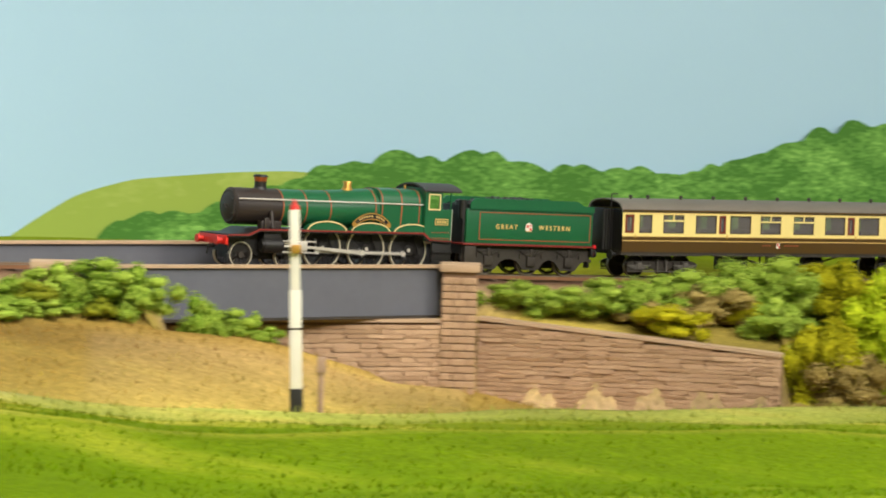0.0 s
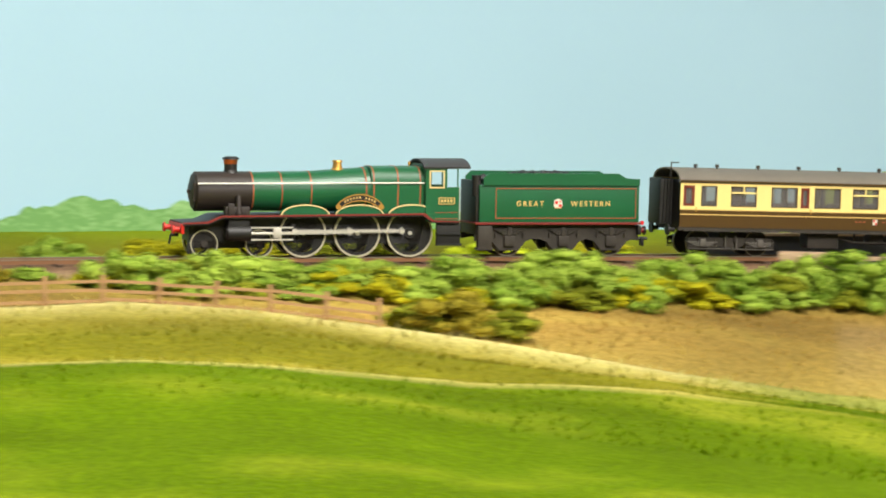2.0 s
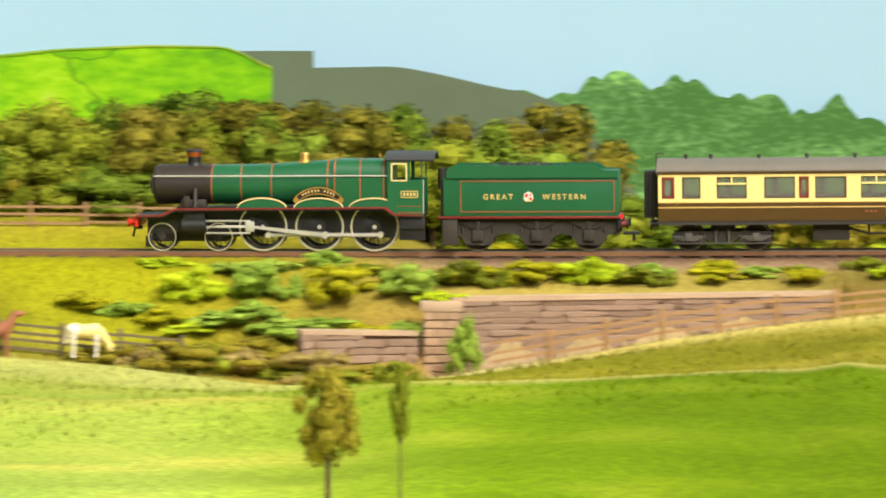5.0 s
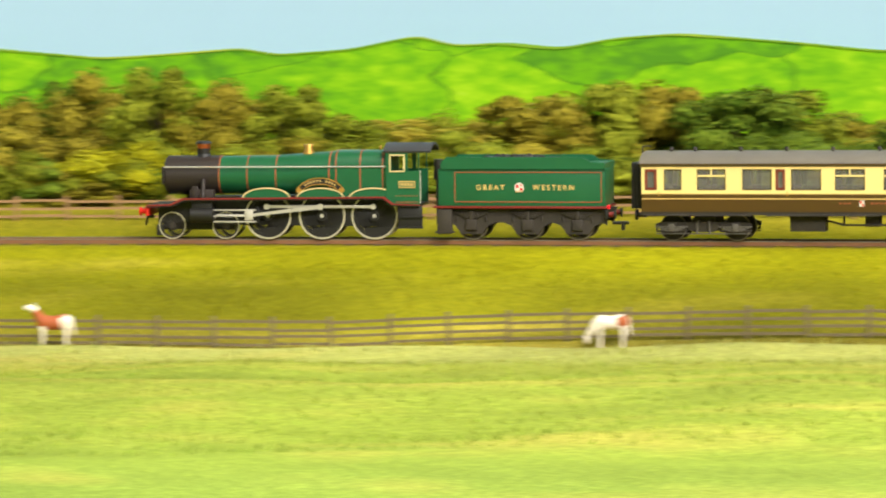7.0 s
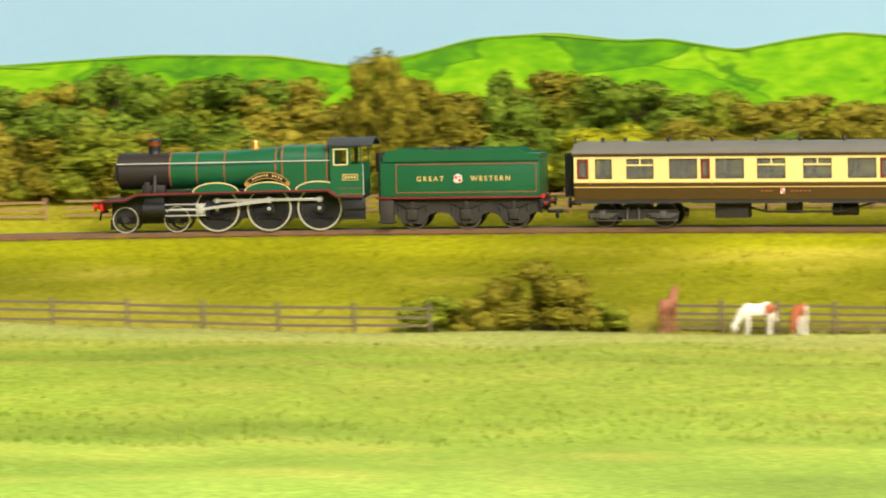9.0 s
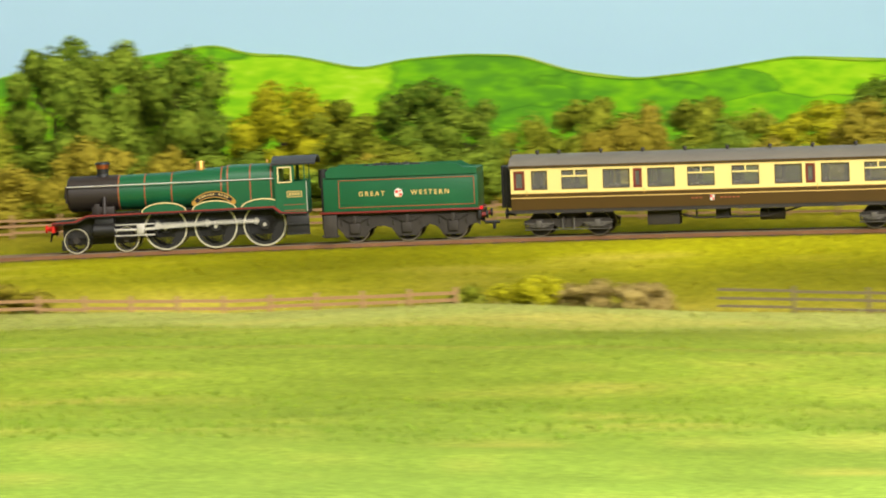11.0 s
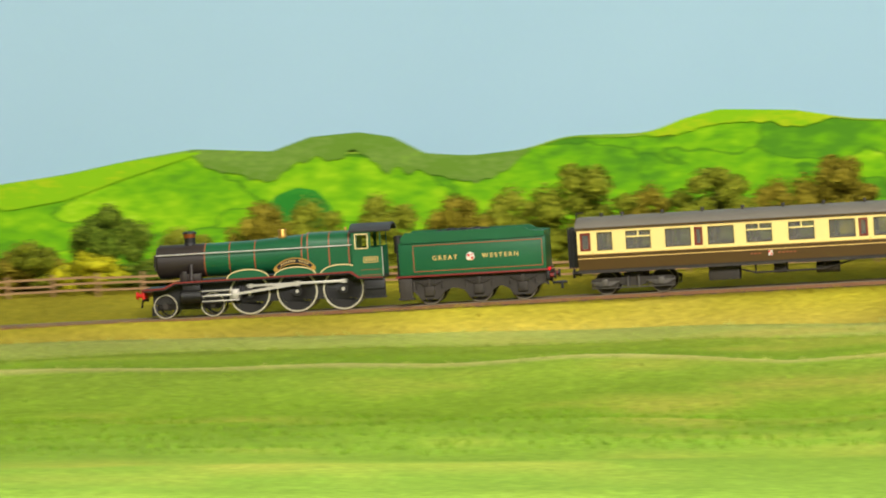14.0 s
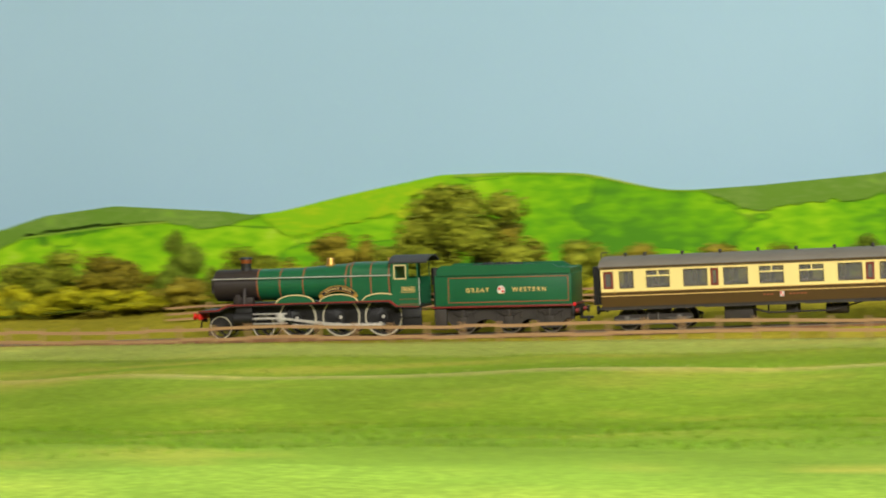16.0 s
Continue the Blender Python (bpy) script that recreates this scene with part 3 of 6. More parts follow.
def painted_patch(name, rows, off, material, label):
    azs = np.arange(rows[0][0], rows[-1][0] - 1e-6, -.08)
    lo = [keyed(az, [(r[0], r[1]) for r in rows]) for az in azs]
    hi = [max(keyed(az, [(r[0], r[2]) for r in rows]), l + .01) for az, l in zip(azs, lo)]
    return ribbon(name, azs, lo, hi, off, material, .001, label, "painted field", "structure")


HILL_GOLD = hill_mat("painted_ripe_field", [(.3, rgb(134, 186, 20)), (.5, rgb(160, 190, 22)), (.75, rgb(186, 196, 36))], 12, grain=.9)
HILL_DEEP = hill_mat("painted_deep_green", [(.3, rgb(44, 128, 40)), (.7, rgb(66, 150, 44))], 20, grain=.8)


def crest_band(name, az0, az1, depth, rows_list, off, material, label):
    """A strip of another colour along a painted hilltop, ragged below."""
    azs = np.arange(az0, az1 - 1e-6, -.08)
    hi = [max(keyed(az, rows) if rows[0][0] >= az >= rows[-1][0] else -9 for rows in rows_list) + .003 for az in azs]
    ease = [min(1, (az0 - az) / .5 + .05, (az - az1) / .5 + .05) for az in azs]
    lo = [h - depth * e * (1 + .5 * noise.noise(Vector((az * 1.7, 3, 8))) + .35 * noise.noise(Vector((az * 6.1, 1, 2)))) for az, h, e in zip(azs, hi, ease)]
    return ribbon(name, azs, lo, hi, off, material, .001, label, "painted field", "structure")


painted_patch("backdrop_14", [(-95.4, .47, .5), (-96.5, .1, .34), (-97.3, -.2, .16), (-98.2, -.36, .02), (-98.6, -.12, -.05)], .0396, HILL_GOLD, "ripe yellow field painted on the hillside")
painted_patch("backdrop_16", [(-93.5, -.45, -.3), (-93.7, -.62, -.06), (-94.0, -.68, -.02), (-94.3, -.62, -.14), (-94.5, -.5, -.4)], .0397, HILL_DEEP, "deep green round tree painted on the board")
crest_band("backdrop_17", -90.6, -95.6, .36, [TOP_10, TOP_11], .0395, HILL_OLIVE, "dull olive hilltop painted on the board")
crest_band("backdrop_18", -86.2, -89.0, .2, [TOP_10], .0395, HILL_GOLD, "ripe yellow hilltop painted on the board")
crest_band("backdrop_19", -110.0, -114.4, .22, [TOP_10, TOP_13], .0395, HILL_OLIVE, "dull olive hilltop painted on the board")
crest_band("backdrop_20", -107.2, -110.0, .42, [TOP_10], .0398, HILL_GOLD, "ripe yellow slope painted on the hillside")
crest_band("backdrop_21", -98.4, -103.6, .32, [TOP_10, TOP_12], .0395, HILL_OLIVE, "dull olive hilltop painted on the board")
crest_band("backdrop_22", -76.4, -81.0, .12, [TOP_9], .0355, HILL_GOLD, "ripe yellow hilltop painted on the board")


# ---- the track ----
def sweep(name, side, width, z0, z1, material, label):
    bm = B()
    rings = []
    for s in np.arange(.05, ARC[-1] - .05, .03):
        p, q = on_line(s), on_line(s + .01)
        d = (q - p).normalized()
        left = Vector((-d.y, d.x, 0)).normalized()
        rings.append([bm.verts.new(p + left * (side + w) + Vector((0, 0, h))) for w, h in ((-width / 2, z0), (width / 2, z0), (width / 2, z1), (-width / 2, z1))])
    for a, b in zip(rings, rings[1:]):
        for i in range(4):
            bm.faces.new((a[i], b[i], b[(i + 1) % 4], a[(i + 1) % 4]))
    return part(name, bm, material, None, label, 1, 30)


track = tagged(new("railway_track"), "single model railway track with brown rails on ballast", "railway track")
for side in (-.0087, .0087):
    web = sweep("rail", side, .0009, -.0024, 0, RUST, "rusty brown rail")
    web.parent = track
    head = sweep("railhead", side, .0011, -.0003, .0002, DARKTYRE, "worn brown-grey railhead")
    head.parent = web
_bm = B()
box(_bm, -1.7, 1.7, -16, 16, -4.6, -2.4)
SLEEP = finish("sleeper", _bm, SLEEPER, smooth=0)
_s = .9
while _s < 5.75:
    p, q = on_line(_s), on_line(_s + .01)
    h = atan2((q - p).y, (q - p).x)
    share("sleeper", SLEEP, track, Matrix.Translation(p) @ Matrix.Rotation(h, 4, "Z"))
    _s += .0165


# ---- bridge, walls ----
def stone_wall(name, a, b, top_a, top_b, base, course, length, thick, material, label, inset=.0015, limit=300):
    """A coursed wall from a to b (x, y), a bedding core with single stones set on both faces."""
    a, b = Vector((*a, 0)), Vector((*b, 0))
    d = (b - a)
    run = d.length
    d.normalize()
    out = Vector((d.y, -d.x, 0))
    if out.dot(EYE - a) < 0:
        out = -out
    bm = B()
    vs = [bm.verts.new(p + Vector((0, 0, z)) - out * o) for o in (0, thick) for p, z in ((a, base), (b, base), (b, top_b), (a, top_a))]
    for f in ((0, 1, 2, 3), (7, 6, 5, 4), (0, 4, 5, 1), (1, 5, 6, 2), (2, 6, 7, 3), (3, 7, 4, 0)):
        bm.faces.new([vs[i] for i in f])
    wall = tagged(part(name, bm, MORTAR, None, label, 1, 0), label, "stone wall", kind="structure")
    rnd = random.Random(len(name) * 31 + int(run * 1e4))
    kinds = []
    for k in range(7):
        q = B()
        box(q, -.5, .5, -.5, .5, -.5, .5)
        for v in q.verts:
            v.co += Vector((rnd.uniform(-.07, .07), rnd.uniform(-.22, .22), rnd.uniform(-.08, .08)))
        bmesh.ops.bevel(q, geom=list(q.edges), offset=.09, segments=1, affect="EDGES")
        kinds.append(finish("stone", q, material, 1, 35))
    z, made = base, 0
    while z < max(top_a, top_b) - course * .4:
        x = -rnd.random() * length * .5
        while x < run:
            w = length * rnd.uniform(.6, 1.5)
            x0, x1 = max(x, 0), min(x + w, run)
            mid = (x0 + x1) / 2
            if x1 - x0 > length * .2 and z + course * .6 < top_a + (top_b - top_a) * mid / run and made < limit:
                m = Matrix.Translation(a + d * mid + out * (inset * rnd.uniform(.1, .9)) + Vector((0, 0, z + course / 2)))
                m = m @ Matrix.Rotation(atan2(d.y, d.x), 4, "Z") @ Matrix.Diagonal((x1 - x0 - .00015, inset * 3, course - .0001, 1))
                share("stone", rnd.choice(kinds), wall, m)
                made += 1
            x += w
        z += course
    bm = B()
    c0, c1 = a + Vector((0, 0, top_a)), b + Vector((0, 0, top_b))
    vs = [bm.verts.new(p + out * o + Vector((0, 0, h))) for p in (c0, c1) for o, h in ((.0025, 0), (-thick - .002, 0), (-thick - .002, .002), (.0025, .002))]
    for i in range(4):
        bm.faces.new((vs[i], vs[4 + i], vs[4 + (i + 1) % 4], vs[(i + 1) % 4]))
    bm.faces.new(vs[:4])
    bm.faces.new(vs[4:][::-1])
    part("coping", bm, COPING, wall, "pale coping stones", 1, 0)
    return wall


def flat(az, r):
    p = spot(az, 0, r)
    return (p.x, p.y)


rb = track_r(-.0)
roadz = spot(0, -2.5, rb - .2).z
# wing wall to the right of the bridge, pier, abutment under the deck
stone_wall("wall_1", flat(.55, track_r(.5) - .055), flat(4.95, track_r(4.9) - .215), spot(.5, -1.03, track_r(.5) - .055).z, spot(4.9, -1.57, track_r(4.9) - .215).z, roadz - .01, .0026, .012, .008, STONE, "brown coursed stone wing wall beside the bridge", inset=.0009, limit=420)
stone_wall("wall_2", flat(.0, track_r(0) - .052), flat(-4.2, track_r(-4) - .012), RAIL - .03, RAIL - .03, roadz - .01, .0027, .012, .008, STONE, "brown stone abutment wall under the bridge deck", inset=.0009, limit=340)


def pier(az, w, r, top, label):
    c = spot(az, 0, r)
    t = tagged(new("bridge_pier"), label, "bridge pier", "bridge piers")
    t.location = (c.x, c.y, 0)
    t.rotation_euler = (0, 0, atan2(c.y, c.x) - pi / 2)
    bm = B()
    box(bm, -w / 2, w / 2, -9, 9, (roadz - .01) * 1000, top * 1000 - 5)
    part("core", bm, MORTAR, t, "", .001, 0)
    rnd = random.Random(5)
    q = B()
    box(q, -.5, .5, -.5, .5, -.5, .5)
    bmesh.ops.bevel(q, geom=list(q.edges), offset=.1, segments=1, affect="EDGES")
    me = finish("brick", q, STONE, 1, 35)
    z = roadz * 1000 - 8
    odd = 0
    while z < top * 1000 - 9:
        cuts = (-w / 2 - .4, rnd.uniform(-2, 2), w / 2 + .4) if odd else (-w / 2 - .4, -w * .2 + rnd.uniform(-1, 1), w * .22, w / 2 + .4)
        for x0, x1 in zip(cuts, cuts[1:]):
            share("brick", me, t, Matrix.Translation((((x0 + x1) / 2) / 1000, -.0092 + rnd.uniform(-.0004, .0004), (z + 2.1) / 1000)) @ Matrix.Diagonal(((x1 - x0 - .4) / 1000, .003, .0038, 1)))
        z += 4.3
        odd = 1 - odd
    bm = B()
    box(bm, -w / 2 - 2, w / 2 + 2, -11.5, 11, top * 1000 - 5, top * 1000, 1.2)
    part("cap", bm, COPING, t, "pale rounded stone cap")
    return t


pier(.26, 20, track_r(.26) - .052, spot(.26, -.2, track_r(.26) - .05).z, "brown stone bridge pier with a pale cap")
pier(-5.6, 23, track_r(-5.6) - .052, spot(-5.6, -.16, track_r(-5.6) - .05).z, "brown stone bridge pier in bushes with a pale cap")


def girder(name, az0, az1, off, e0, e1, label):
    a, b = spot(az0, e0, track_r(az0) + off), spot(az1, e0, track_r(az1) + off)
    low = spot(az1, e1, track_r(az1) + off).z
    d = b - a
    L = hypot(d.x, d.y) * 1000
    t = tagged(new(name), label, "bridge girder", "bridge girders")
    t.location = (a.x, a.y, 0)
    t.rotation_euler = (0, 0, atan2(d.y, d.x))
    top0, top1, lo = a.z * 1000, b.z * 1000, low * 1000
    bm = B()
    extrude(bm, [(0, lo), (L, lo), (L, top1), (0, top0)], -2, 2)
    part("web", bm, GIRDER, t)
    bm = B()
    extrude(bm, [(0, top0), (L, top1), (L, top1 + 1.6), (0, top0 + 1.6)], -4, 4)
    part("top_flange", bm, COPING, t, "pale top flange")
    bm = B()
    extrude(bm, [(0, lo - 1.6), (L, lo - 1.6), (L, lo), (0, lo)], -4, 4)
    part("bottom_flange", bm, FRAME, t, "dark bottom flange")
    return t


girder("bridge_girder", -5.2, .05, -.04, -.27, -.95, "plain grey plate girder along the front of the bridge")
girder("bridge_girder", -7.0, .6, .045, .08, -.6, "plain grey plate girder along the far side of the bridge")
_bm = B()
_ends = [spot(az, -.5, track_r(az) + o) for az, o in ((-4.3, -.04), (.2, -.04), (.2, .045), (-4.3, .045))]
_v = [_bm.verts.new((p.x, p.y, z)) for z in (RAIL - .012, RAIL - .006) for p in _ends]
for f in ((0, 1, 2, 3), (7, 6, 5, 4), (0, 4, 5, 1), (1, 5, 6, 2), (2, 6, 7, 3), (3, 7, 4, 0)):
    _bm.faces.new([_v[i] for i in f])
tagged(part("bridge_deck", _bm, BALLAST, None, "", 1, 0), "ballasted deck between the bridge girders", "bridge deck")
# retaining wall by the lane
stone_wall("wall_3", flat(-24.0, track_r(-24) - .085), flat(-29.6, track_r(-29.6) - .13), spot(-24, -.98, track_r(-24) - .085).z, spot(-29.6, -1.07, track_r(-29.6) - .13).z, spot(-29, -2.2, track_r(-29) - .13).z, .003, .018, .008, GREYSTONE, "grey-brown stone retaining wall beside a lane", inset=.0009)
pz = spot(-29.8, -1.06, track_r(-29.8) - .13).z
pier(-29.75, 17, track_r(-29.8) - .128, pz, "grey-brown stone pier at the wall's end")
stone_wall("wall_4", flat(-30.1, track_r(-30) - .14), flat(-31.8, track_r(-31.8) - .16), spot(-30.1, -1.57, track_r(-30) - .14).z, spot(-31.8, -1.55, track_r(-31.8) - .16).z, spot(-31, -2.3, track_r(-31) - .15).z, .0038, .016, .008, GREYSTONE, "low grey-brown stone wall beside a lane")


# ---- fences ----
def fence(rows, group, label, material, height=15.0, rails=3, gap=22.0, thick=1.1, post=1.6):
    """A post-and-rail fence along rows of (bearing, distance)."""
    pts = []
    for (a0, r0), (a1, r1) in zip(rows, rows[1:]):
        n = max(2, int(abs(a1 - a0) / .25))
        for i in range(n):
            f = i / n
            az, r = a0 + (a1 - a0) * f, r0 + (r1 - r0) * f
            p = spot(az, 0, r)
            pts.append(Vector((p.x, p.y, ground_at(az, r))))
    pts = np.array(pts)
    L = np.concatenate([[0], np.cumsum(np.linalg.norm(np.diff(pts, axis=0), axis=1))])
    at = lambda s: Vector([np.interp(s, L, pts[:, k]) for k in range(3)])
    t = tagged(new("wooden_fence"), label, "fence", group)
    q = B()
    box(q, -post / 2, post / 2, -post / 2, post / 2, -4, height + 1.5, .25)
    pm = finish("post", q, material)
    q = B()
    box(q, -.5, .5, -.5, .5, -.5, .5)
    rm = finish("rail", q, material, 1, 0)
    rnd = random.Random(3)
    s = 0
    while s < L[-1] - gap / 1000:
        p, n = at(s), at(s + gap / 1000)
        share("post", pm, t, Matrix.Translation(p) @ Matrix.Rotation(rnd.uniform(-.06, .06), 4, "Y"))
        d = n - p
        for k in range(rails):
            h = height * (k + 1) / rails - 1.5 + rnd.uniform(-.5, .5)
            m = Matrix.Translation((p + n) / 2 + Vector((0, 0, h / 1000))) @ d.to_track_quat("X", "Z").to_matrix().to_4x4() @ Matrix.Diagonal((d.length * 1.04, .0007, thick / 1000 * 1.25, 1))
            share("rail", rm, t, m)
        s += gap / 1000
    return t


G1 = "layout fences"
fence([(az, track_r(az) - keyed(az, GAP) - .003) for az in (-11.7, -12.7, -14, -15.5, -17, -18.5, -20, -21.5, -23, -24.5, -26, -27, -28, -29, -29.7)], G1, "weathered brown wooden rail fence along the lane", WOODR, 12.5, 3, 26, 1.1, 1.9)
fence([(-33.5, track_r(-33.5) - .2), (-45, track_r(-45) - .2), (-53.8, track_r(-53.8) - .19)], G1, "weathered wooden rail fence behind the ponies", WOODD, 15, 4, 30)
fence([(az, track_r(az) - keyed(az, GAP) - .002) for az in (-56.5, -59, -62, -66)], G1, "dark wooden rail fence below the embankment", WOODD, 13, 3, 40)
fence([(az, track_r(az) - keyed(az, GAP) - .001) for az in (-69, -72, -75, -78, -81, -83.5)], G1, "low wooden rail fence below the line", WOODR, 8, 2, 26, 1.4, 2.0)
fence([(az, track_r(az) - keyed(az, GAP) + .001) for az in (-100.8, -105, -110, -115)], G1, "brown wooden rail fence in front of the line", WOODR, 13, 2, 24, 1.6)
fence([(-31, track_r(-31) + .075), (-45, track_r(-45) + .075), (-62, track_r(-62) + .07)], G1, "dark wooden fence behind the line", WOODR, 13, 3, 30)
fence([(-62, track_r(-62) + .07), (-75, track_r(-75) + .08), (-90, track_r(-90) + .08), (-112, track_r(-112) + .075)], G1, "weathered wooden fence behind the line", WOODR, 12, 3, 30)


# ---- plants ----
def chips(c, rad, n, size, rng, shell=.5):
    """Corners of n small flakes scattered in the shell of an ellipsoid."""
    v = rng.normal(size=(n, 3))
    v /= np.linalg.norm(v, axis=1)[:, None]
    k = shell + (1.06 - shell) * rng.random((n, 1)) ** .6
    p = np.array(c) + v * np.array(rad) * k
    nrm = v + rng.uniform((-.8, -.8, -.5), (.8, .8, .9), (n, 3))
    nrm /= np.linalg.norm(nrm, axis=1)[:, None]
    t = np.cross(nrm, rng.normal(size=(n, 3)))
    t /= np.linalg.norm(t, axis=1)[:, None]
    u = np.cross(nrm, t)
    s, w = size * rng.uniform(.6, 1.4, (n, 1)), size * rng.uniform(.4, .9, (n, 1))
    return np.stack([p + t * a * s + u * b * w + nrm * h * s for a, b, h in ((-1, -.7, 0), (1, -.5, .2), (.1, 1.1, .1))], 1).reshape(-1, 3)


def core(bm, c, rad, rnd):
    m = Matrix.Translation(c) @ Matrix.Diagonal((*[x * .62 for x in rad], 1))
    r = bmesh.ops.create_icosphere(bm, subdivisions=2, radius=1, matrix=m)
    for v in r["verts"]:
        v.co += (v.co - Vector(c)) * noise.noise(v.co * 3.1 + Vector((c[0] * 7, c[1] * 5, 1))) * .5


def crown_mesh(name, material, seed, tall, dense=1.0, chip=.023):
    """A crown of unit height and about unit width, standing on z = 0; tall: 0 bush, 1 tree, 2 poplar-like."""
    rnd, rng = random.Random(seed), np.random.default_rng(seed)
    bm, flakes = B(), []
    n = (24, 24, 1)[tall]
    if tall == 2:
        c, rad = (0, 0, .5), (.4, .4, .5)
        r = bmesh.ops.create_icosphere(bm, subdivisions=4, radius=1, matrix=Matrix.Translation(c) @ Matrix.Diagonal((.26, .26, .38, 1)))
        for v in r["verts"]:
            v.co.xy *= (.68 + .36 * v.co.z) * (1 + .3 * noise.noise(v.co * 6))
            v.co.z *= 1 + .06 * noise.noise(v.co * 5)
        flakes.append(chips((0, 0, .6), (.36, .36, .4), 9500, .0125, rng, .82))
        flakes.append(chips((.02, .02, .36), (.32, .3, .36), 7000, .0125, rng, .82))
        n = 0
    for i in range(n):
        f = i / max(1, n - 1)
        if tall == 0:
            a, d = rnd.random() * 6.3, rnd.uniform(.03, .42)
            c = (d * cos(a), d * sin(a), rnd.uniform(.16, .74) - d * .5)
            rad = (rnd.uniform(.09, .18),) * 2 + (rnd.uniform(.1, .22),)
        else:
            wide = (sin(pi * (.2 + .72 * f)) ** .7 * .4) * rnd.uniform(.4, 1.1)
            a = i * 2.4 + rnd.random()
            c = (wide * cos(a), wide * sin(a), .14 + .72 * f + rnd.uniform(-.05, .05))
            s = rnd.uniform(.1, .19) * (1.1 - .35 * f)
            rad = (s, s, s * rnd.uniform(.8, 1.1))
        core(bm, c, rad, rnd)
        flakes.append(chips(c, rad, int(290 * dense), chip, rng))
    bm.verts.index_update()
    cores = [tuple(v.index for v in f.verts) for f in bm.faces]
    solid = np.array([v.co[:] for v in bm.verts])
    bm.free()
    loose = np.concatenate(flakes)
    verts = np.concatenate([solid, loose])
    lo, hi = (verts[:, 2].min() if tall == 0 else 0), verts[:, 2].max()
    verts[:, 2] = (verts[:, 2] - lo) / (hi - lo)
    first = len(solid)
    faces = cores + [(first + 3 * i, first + 3 * i + 1, first + 3 * i + 2) for i in range(len(loose) // 3)]
    me = bpy.data.meshes.new(name)
    me.from_pydata(verts.tolist(), [], faces)
    me.materials.append(material)
    return me


def trunk_mesh(seed):
    rnd = random.Random(seed)
    bm = B()
    rod(bm, (0, 0, -.03), (.01, 0, .3), .035, 8, .024)
    rod(bm, (.01, 0, .3), (0, .01, .75), .024, 7, .008)
    for i in range(7):
        a, z = i * 2.3 + rnd.random(), .2 + .07 * i
        rod(bm, (0, 0, z), (.26 * cos(a), .26 * sin(a), z + .2), .011, 5, .003)
    return finish("trunk", bm, TRUNK, 1, 40)


MATS = {"olive": LEAF_OLIVE, "brown": LEAF_BROWN, "dark": LEAF_DARK, "yellow": LEAF_YELLOW, "fresh": LEAF_FRESH, "lime": LEAF_LIME, "dry": LEAF_DRY, "umber": LEAF_UMBER}
CROWNS = {}
TRUNKS = [trunk_mesh(i) for i in range(3)]


def crown(kind, tall, variant):
    key = (kind, tall, variant % 3)
    if key not in CROWNS:
        CROWNS[key] = crown_mesh("crown" if tall else "foliage", MATS[kind], 17 * tall + variant % 3 + len(kind) * 101, tall)
    return CROWNS[key]


WORDS = {"olive": "olive-green", "brown": "russet-brown", "dark": "dark green", "yellow": "yellow-green", "fresh": "fresh green", "lime": "bright lime-green", "dry": "dry brown", "umber": "dull brown-olive"}
PLANTED = 0


def tree(az, r, top, wide, kind, tall=1, base=None, stem=0.0):
    """A tree whose top is at the elevation top (degrees); wide in degrees."""
    global PLANTED
    PLANTED += 1
    z0 = ground_at(az, r) - .002 if base is None else base
    p = spot(az, top, r)
    h, w = max(.008, p.z - z0), radians(wide) * r
    t = tagged(new("tree" if tall else "bush"), f"{WORDS[kind]} model {'tree' if tall else 'bush'} " + ("behind the railway line" if r > track_r(az) else "in front of the railway line"), "tree" if tall else "bush", "layout trees" if tall else "layout bushes")
    t.location = (p.x, p.y, z0)
    t.rotation_euler = (0, 0, PLANTED * 2.17)
    k = w / (.82, .6, .8)[tall]
    if not tall and r < track_r(az):
        k = min(k, h * 3.2)
    if stem:
        q = B()
        rod(q, (0, 0, -stem * 1000), (0, 0, h * 300), w * 80, 10, w * 62)
        part("trunk", q, TRUNK, t, "short brown trunk")
    if tall == 1:
        share("trunk", TRUNKS[PLANTED % 3], t, Matrix.Diagonal((h * .8, h * .8, h, 1)))
    elif not stem:
        share("stem", TRUNKS[PLANTED % 3], t, Matrix.Diagonal((h * .6, h * .6, h * .7, 1)))
    share("crown" if tall else "foliage", crown(kind, tall, PLANTED), t, Matrix.Diagonal((k, k, h, 1)))
    return t


def bush(az, off, top, wide, kind):
    return tree(az, track_r(az) - off, top, wide, kind, 0)


SCRUB = []


def hedge(az0, az1, off, height, step, wide, kinds, seed):
    """Notes clumps of scrub along the line, off metres in front (or behind, below 0), about height degrees tall."""
    rnd = random.Random(seed)
    az = az0
    while az > az1:
        r = track_r(az) - off + rnd.uniform(-.012, .012)
        z0 = ground_at(az, r) - .002
        p = spot(az, 0, r)
        h, w = radians(height * rnd.uniform(.65, 1.25)) * r, radians(wide * rnd.uniform(.8, 1.3)) * r / .82
        SCRUB.append((rnd.choice(kinds), Matrix.Translation((p.x, p.y, z0)) @ Matrix.Rotation(rnd.random() * 6.3, 4, "Z") @ Matrix.Diagonal((w, w, h, 1)), rnd.randrange(3)))
        az -= step * rnd.uniform(.7, 1.3)


